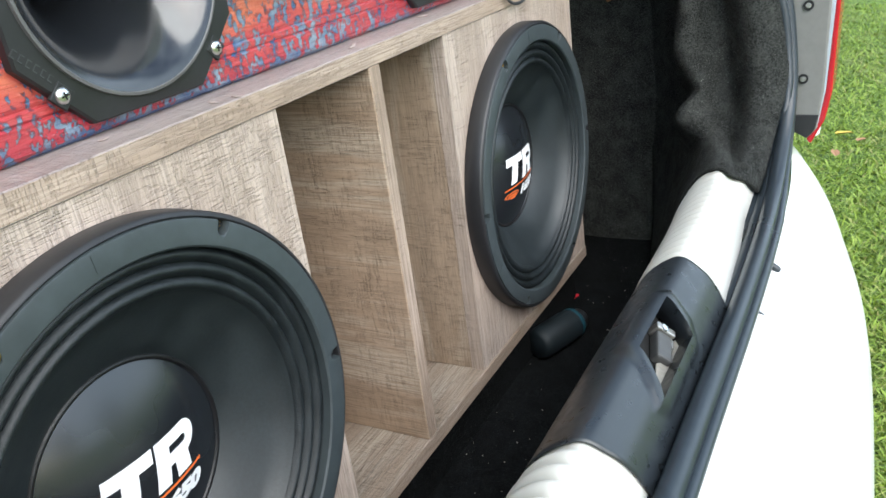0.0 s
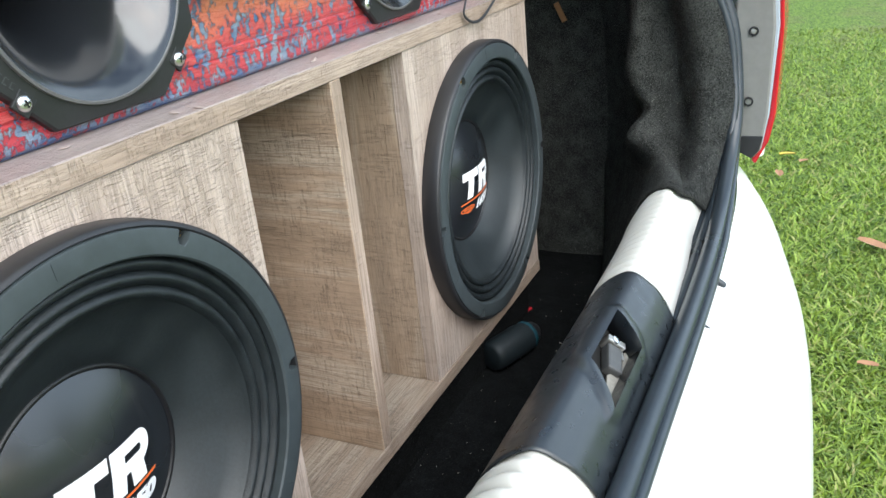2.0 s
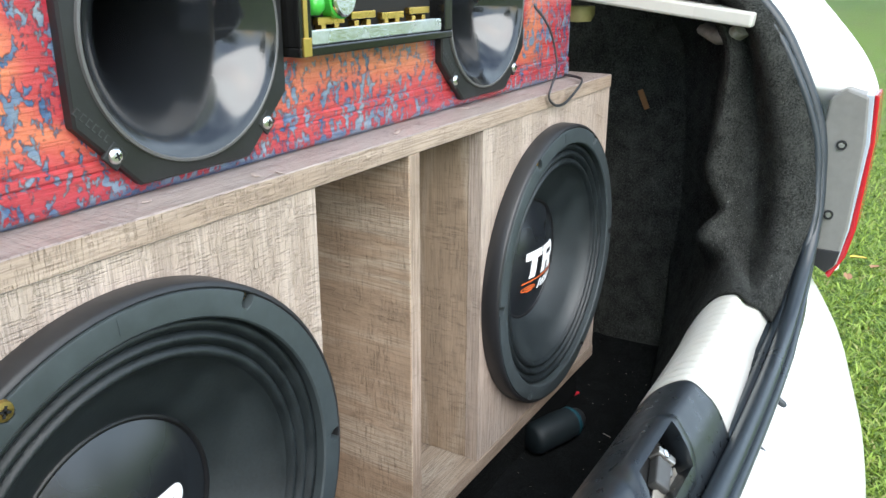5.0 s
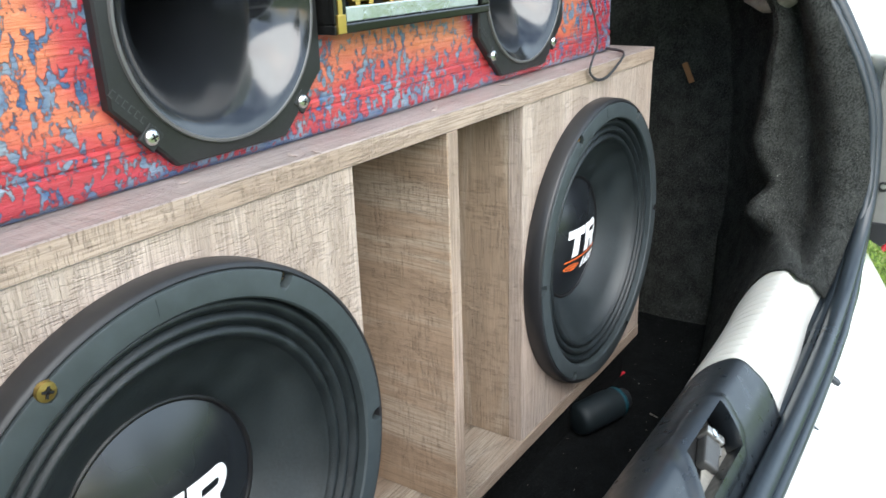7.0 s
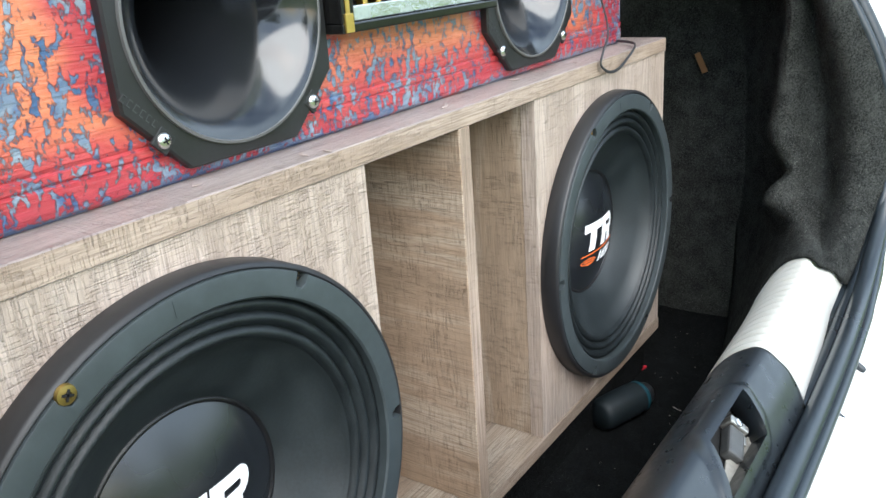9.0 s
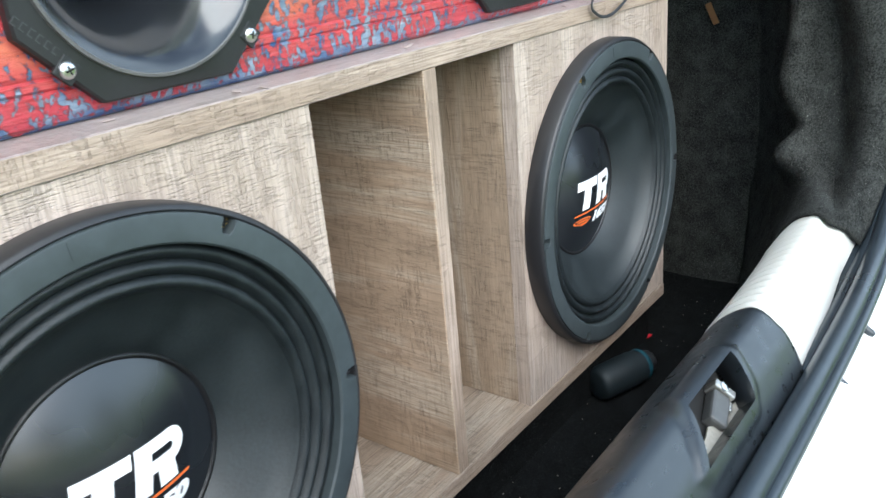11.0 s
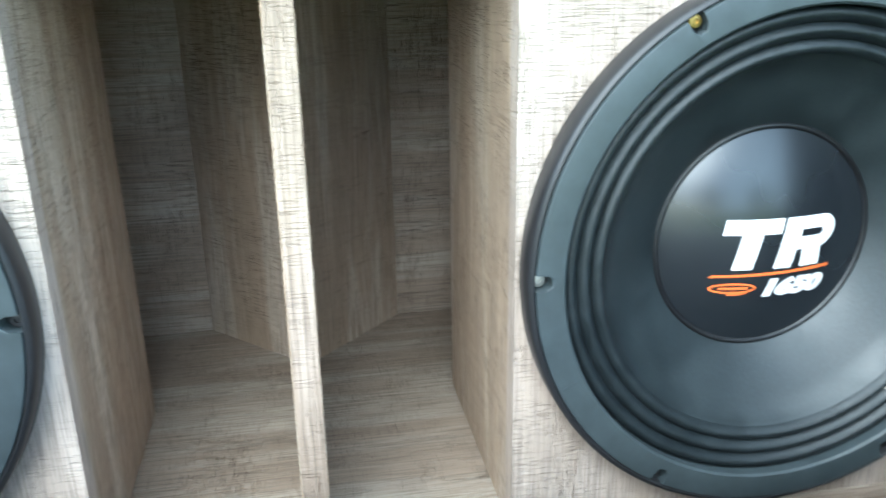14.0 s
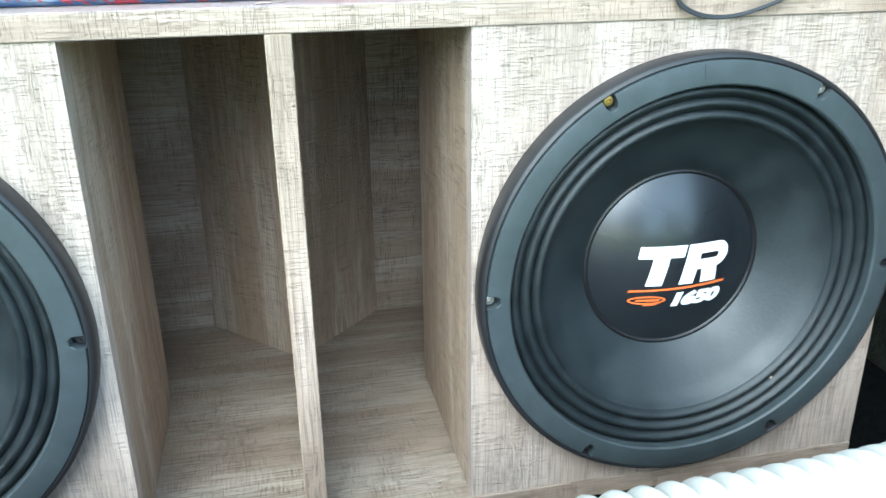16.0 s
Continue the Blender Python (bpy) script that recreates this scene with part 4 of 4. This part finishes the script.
def horn():
    t = thing("horn_speaker", "glossy black plastic horn with an eight-sided flange", "horn speaker", "horns on the cabinet")
    a, c = 0.0765, 0.036
    n = 96

    def oct_r(q):
        x, z = abs(math.cos(q)), abs(math.sin(q))
        return min(a / max(x, z), (2 * a - c) / (x + z))

    rows = []
    for f, y in ((1.0, 0.0), (1.0, -0.0055), (0.985, -0.0070), (None, -0.0080), (None, -0.0080)):
        row = []
        for k in range(n):
            q = 2 * math.pi * (k + 0.5) / n
            r = oct_r(q) * f if f else 0.0695
            row.append((r * math.cos(q), y, r * math.sin(q)))
        rows.append(row)
    rows.pop()
    part("flange", grid(rows, True), HORN_BODY, t, "black moulded flange", 35)
    part("bead", lathe([(0.0700, -0.0075), (0.0696, -0.0097), (0.0682, -0.0101), (0.0672, -0.0090)], 96), HORN_RIM, t, "grey plastic bead", 50)
    prof = [(0.0676, -0.0095)]
    for k in range(1, 25):
        u = k / 24
        prof.append((0.0215 + (0.0676 - 0.0215) * (1 - u) ** 1.9, -0.0095 + 0.115 * (u ** 1.35)))
    prof += [(0.0205, 0.14), (0.0, 0.141)]
    part("horn_mouth", lathe(prof, 96), HORN_IN, t, "glossy black flared horn mouth", 70)
    for sx in (-1, 1):
        for sz in (-1, 1):
            c0 = Vector((sx * 0.0560, -0.0075, sz * 0.0575))
            sc = part("screw", placed(lathe([(0.0044, 0.002), (0.0044, -0.0005), (0.0039, -0.0015), (0.0024, -0.0022), (0.0, -0.0024)], 24), Matrix.Translation(c0)), CHROME, t, "bright cross-head screw", 40)
            part("screw_slot", join(*[placed(box(-0.0021, 0.0021, -0.0004, 0.0006, -0.0004, 0.0004, 0), Matrix.Translation(c0 + Vector((0, -0.0023, 0))) @ Matrix.Rotation(radians(r + 15 * sx), 4, "Y")) for r in (0, 90)]), HOLE, sc)
            part("screw_pad", placed(box(-0.0055, 0.0055, -0.0006, 0.002, -0.0055, 0.0055, 0.0005), Matrix.Translation(c0 + Vector((0, 0.0002, 0))) @ Matrix.Rotation(radians(45), 4, "Y")), HORN_BODY, t)
    # raised lettering on the cut corner, unreadable, as small bars
    for k in range(6):
        d = (k - 2.5) * 0.0043
        ctr = Vector((-0.0668 + 0.7071 * d, -0.0072, -0.0402 - 0.7071 * d))
        part("raised_bar", placed(join(box(-0.0013, 0.0013, -0.0004, 0.0005, -0.0021, -0.0014, 0), box(-0.0014, -0.0008, -0.0004, 0.0005, -0.0021, 0.0020, 0), box(-0.0013, 0.0013, -0.0004, 0.0005, 0.0014, 0.0020, 0)), Matrix.Translation(ctr) @ Matrix.Rotation(radians(45), 4, "Y")), HORN_TEXT, t)
    return t


h = horn()
copy_thing(h, pose(HORN_X[0], CY + 0.001, HORN_Z))
h.matrix_basis = pose(HORN_X[1], CY + 0.001, HORN_Z)

# ---- amplifier set in the cabinet's front ----
amp = thing("amplifier", "black-framed amplifier with gold and chrome trim, mounted on the cabinet", "amplifier")
AX0, AX1, AZ0, AZ1, AY = -0.078, 0.108, 0.427, 0.56, 0.014
part("frame", join(box(AX0, AX1, AY, CY + 0.02, AZ0, AZ0 + 0.006, 0.001), box(AX0, AX0 + 0.012, AY, CY + 0.02, AZ0 + 0.006, AZ1, 0.001), box(AX1 - 0.012, AX1, AY, CY + 0.02, AZ0 + 0.006, AZ1, 0.001)), AMP_BLACK, amp, "gloss black frame")
part("chrome_strip", box(AX0 + 0.014, AX1 - 0.014, AY + 0.002, AY + 0.006, AZ0 + 0.0065, AZ0 + 0.016, 0.0008), SILVER, amp, "bright aluminium strip")
part("gold_trim", join(box(AX0 + 0.0035, AX0 + 0.0075, AY - 0.0008, AY + 0.001, AZ0 + 0.001, AZ1, 0.0004), box(AX0 + 0.002, AX0 + 0.010, AY - 0.0012, AY + 0.001, AZ0 + 0.0005, AZ0 + 0.012, 0.0004)), GOLD, amp, "gold trim")
# Black sheet added behind the parts, with the shade inside as its colour.
part("shade_backing", box(AX0 + 0.012, AX1 - 0.012, CY - 0.004, CY + 0.0005, AZ0 + 0.006, AZ1, 0.0005), HOLE, amp)
for k in range(4):
    part("gold_bar", join(box(-0.05 + 0.036 * k, -0.022 + 0.036 * k, AY + 0.008, AY + 0.013, AZ0 + 0.018 + 0.002 * (k % 2), AZ0 + 0.023 + 0.002 * (k % 2), 0.0006), box(-0.047 + 0.036 * k, -0.042 + 0.036 * k, AY + 0.008, AY + 0.014, AZ0 + 0.014, AZ0 + 0.019, 0.0006), box(-0.033 + 0.036 * k, -0.028 + 0.036 * k, AY + 0.008, AY + 0.014, AZ0 + 0.014, AZ0 + 0.019, 0.0006)), GOLD, amp)
cap_m = Matrix.Translation((-0.030, AY + 0.004, AZ0 + 0.034))
part("capacitor", placed(lathe([(0, -0.004), (0.010, -0.004), (0.0115, -0.0025), (0.0115, 0.02), (0, 0.02)], 32), cap_m), SILVER, amp, "silver round capacitor", 40)
part("capacitor_sleeve", placed(lathe([(0.0118, -0.001), (0.0128, 0.0), (0.0128, 0.021), (0, 0.021)], 32), cap_m), GREEN_CAP, amp, "green sleeve", 40)
part("lit_part", placed(lathe([(0, -0.004), (0.004, -0.0035), (0.0065, -0.001), (0.0068, 0.012), (0, 0.012)], 24), Matrix.Translation((-0.053, AY + 0.006, AZ0 + 0.031))), GREEN_CAP, amp, "green glossy component", 50)

# ---- loose things ----
wire = [(0.262, 0.014, 0.445), (0.285, 0.012, 0.430), (0.300, 0.010, 0.412), (0.300, 0.004, 0.385), (0.272, -0.003, 0.370), (0.265, -0.004, 0.359), (0.280, -0.005, 0.350), (0.303, -0.005, 0.349), (0.330, -0.004, 0.356), (0.352, -0.003, 0.3655), (0.375, 0.012, 0.3665), (0.392, 0.040, 0.3665), (0.412, 0.07, 0.3665), (0.415, 0.14, 0.3665)]
pts = [spline(wire, (len(wire) - 1) * k / 90) for k in range(91)]
cable = part("cable", join(tube(pts, 0.0009, 8), tube([p + Vector((0.0012, 0.0006, 0.0010)) for p in pts], 0.0009, 8)), WIRE, None, "", 80)
tagged(cable, "thin black twin wire looping over the box's front edge", "cable")

# a dark teal bottle lying on the boot floor against the box
bottle = thing("bottle", "dark teal bottle lying on the boot carpet beside the box", "bottle", m=pose(0.318, -0.005, -0.0410, 0, 0, 70) @ Matrix.Diagonal((0.64, 0.60, 0.64, 1)))
BOTTLE = plain("dark_teal_bottle_plastic", (0.006, 0.012, 0.015), 0.65, vary=0.4, scale=50, bump=0.0002)
part("bottle_body", lathe([(0, 0.062), (0.022, 0.061), (0.028, 0.056), (0.0305, 0.046), (0.0305, -0.030), (0.0285, -0.040), (0.0285, -0.046)], 56), BOTTLE, bottle, "", 50)
part("collar", lathe([(0.0288, -0.0462), (0.0292, -0.052), (0.026, -0.058), (0.0205, -0.061)], 56), TEAL, bottle, "teal collar", 50)
part("cap", lathe([(0.0203, -0.0612), (0.020, -0.074), (0.017, -0.078), (0, -0.079)], 36), FRAME_BLACK, bottle, "black cap", 50)

rnd = random.Random(5)
bits = []
for _ in range(110):
    x, y = rnd.uniform(-0.1, 0.58), rnd.uniform(-0.10, 0.014)
    s = rnd.uniform(0.0003, 0.0005 + 0.0006 * rnd.random() ** 3)
    b = bmesh.new()
    bmesh.ops.create_icosphere(b, subdivisions=1, radius=s, matrix=Matrix.Translation((x, y, -0.0605 + s * 0.4)) @ Matrix.Diagonal((rnd.uniform(0.7, 2.2), 1, 0.5, 1)))
    bits.append(b)
tagged(part("crumbs", join(*bits), PALE_BIT), "pale crumbs and grit on the boot carpet", "crumbs", kind="stuff")
tagged(part("plastic_bit", placed(box(-0.009, 0.009, -0.0020, 0.0020, 0, 0.003, 0.0006), pose(0.442, 0.018, -0.0605, 0, 0, -20)), RED_BIT), "small red plastic bit on the boot carpet", "debris")

for x, y, sz in ((-0.128, 0.011, 0.0040), (-0.115, 0.004, 0.0034), (-0.201, 0.020, 0.003), (0.024, 0.013, 0.0042), (0.033, 0.018, 0.003), (0.147, 0.024, 0.0036), (0.25, 0.016, 0.003)):
    fl = bmesh.new()
    bmesh.ops.create_icosphere(fl, subdivisions=2, radius=sz, matrix=Matrix.Diagonal((1.3, 0.6, 0.16, 1)))
    for v in fl.verts:
        v.co *= 1 + 0.4 * noise.noise(v.co * 500 + Vector((x, y, 0)) * 90)
    fo = part("wood_flake", fl, FLAKE)
    fo.matrix_basis = pose(x, y, H + 0.0006, 0, 0, 900 * x)
    tagged(fo, "pale wood flake on the box's top board", "flake", "flakes on the top board")
for x, y, turn in ((0.37, -0.055, 70), (0.31, -0.085, 20), (0.02, -0.03, 100)):
    st = part("straw", tube([(-0.006, 0, 0.0006), (0, 0.0005, 0.001), (0.006, 0, 0.0006)], 0.0005, 6), PALE_BIT)
    st.matrix_basis = pose(x, y, -0.0605, 0, 0, turn)
    tagged(st, "short pale straw on the boot carpet", "straw", "straws on the carpet")

fallen_leaf(2.925, -0.18, 0.075, 125, LEAF_YELLOW, "yellow fallen leaf on the lawn")
fallen_leaf(1.335, -0.455, 0.05, 100, LEAF_BROWN, "brown fallen leaf on the lawn")
fallen_leaf(2.05, -0.47, 0.10, 60, LEAF_BROWN, "large curled brown leaf on the lawn")
fallen_leaf(2.68, -0.165, 0.055, 10, LEAF_BROWN, "brown fallen leaf on the lawn")
fallen_leaf(2.845, -0.245, 0.06, 150, LEAF_BROWN, "brown fallen leaf on the lawn")

for k, (x, y, hgt) in enumerate(((17, 3.2, 9), (20, 5.5, 10), (26, -3, 11), (-11, -20, 7), (-2, -27, 8), (9, -24, 7), (-22, -10, 8), (30, 12, 9))):
    tree(x, y, hgt, k + 2, "leafy tree with a grey-brown trunk on the lawn")
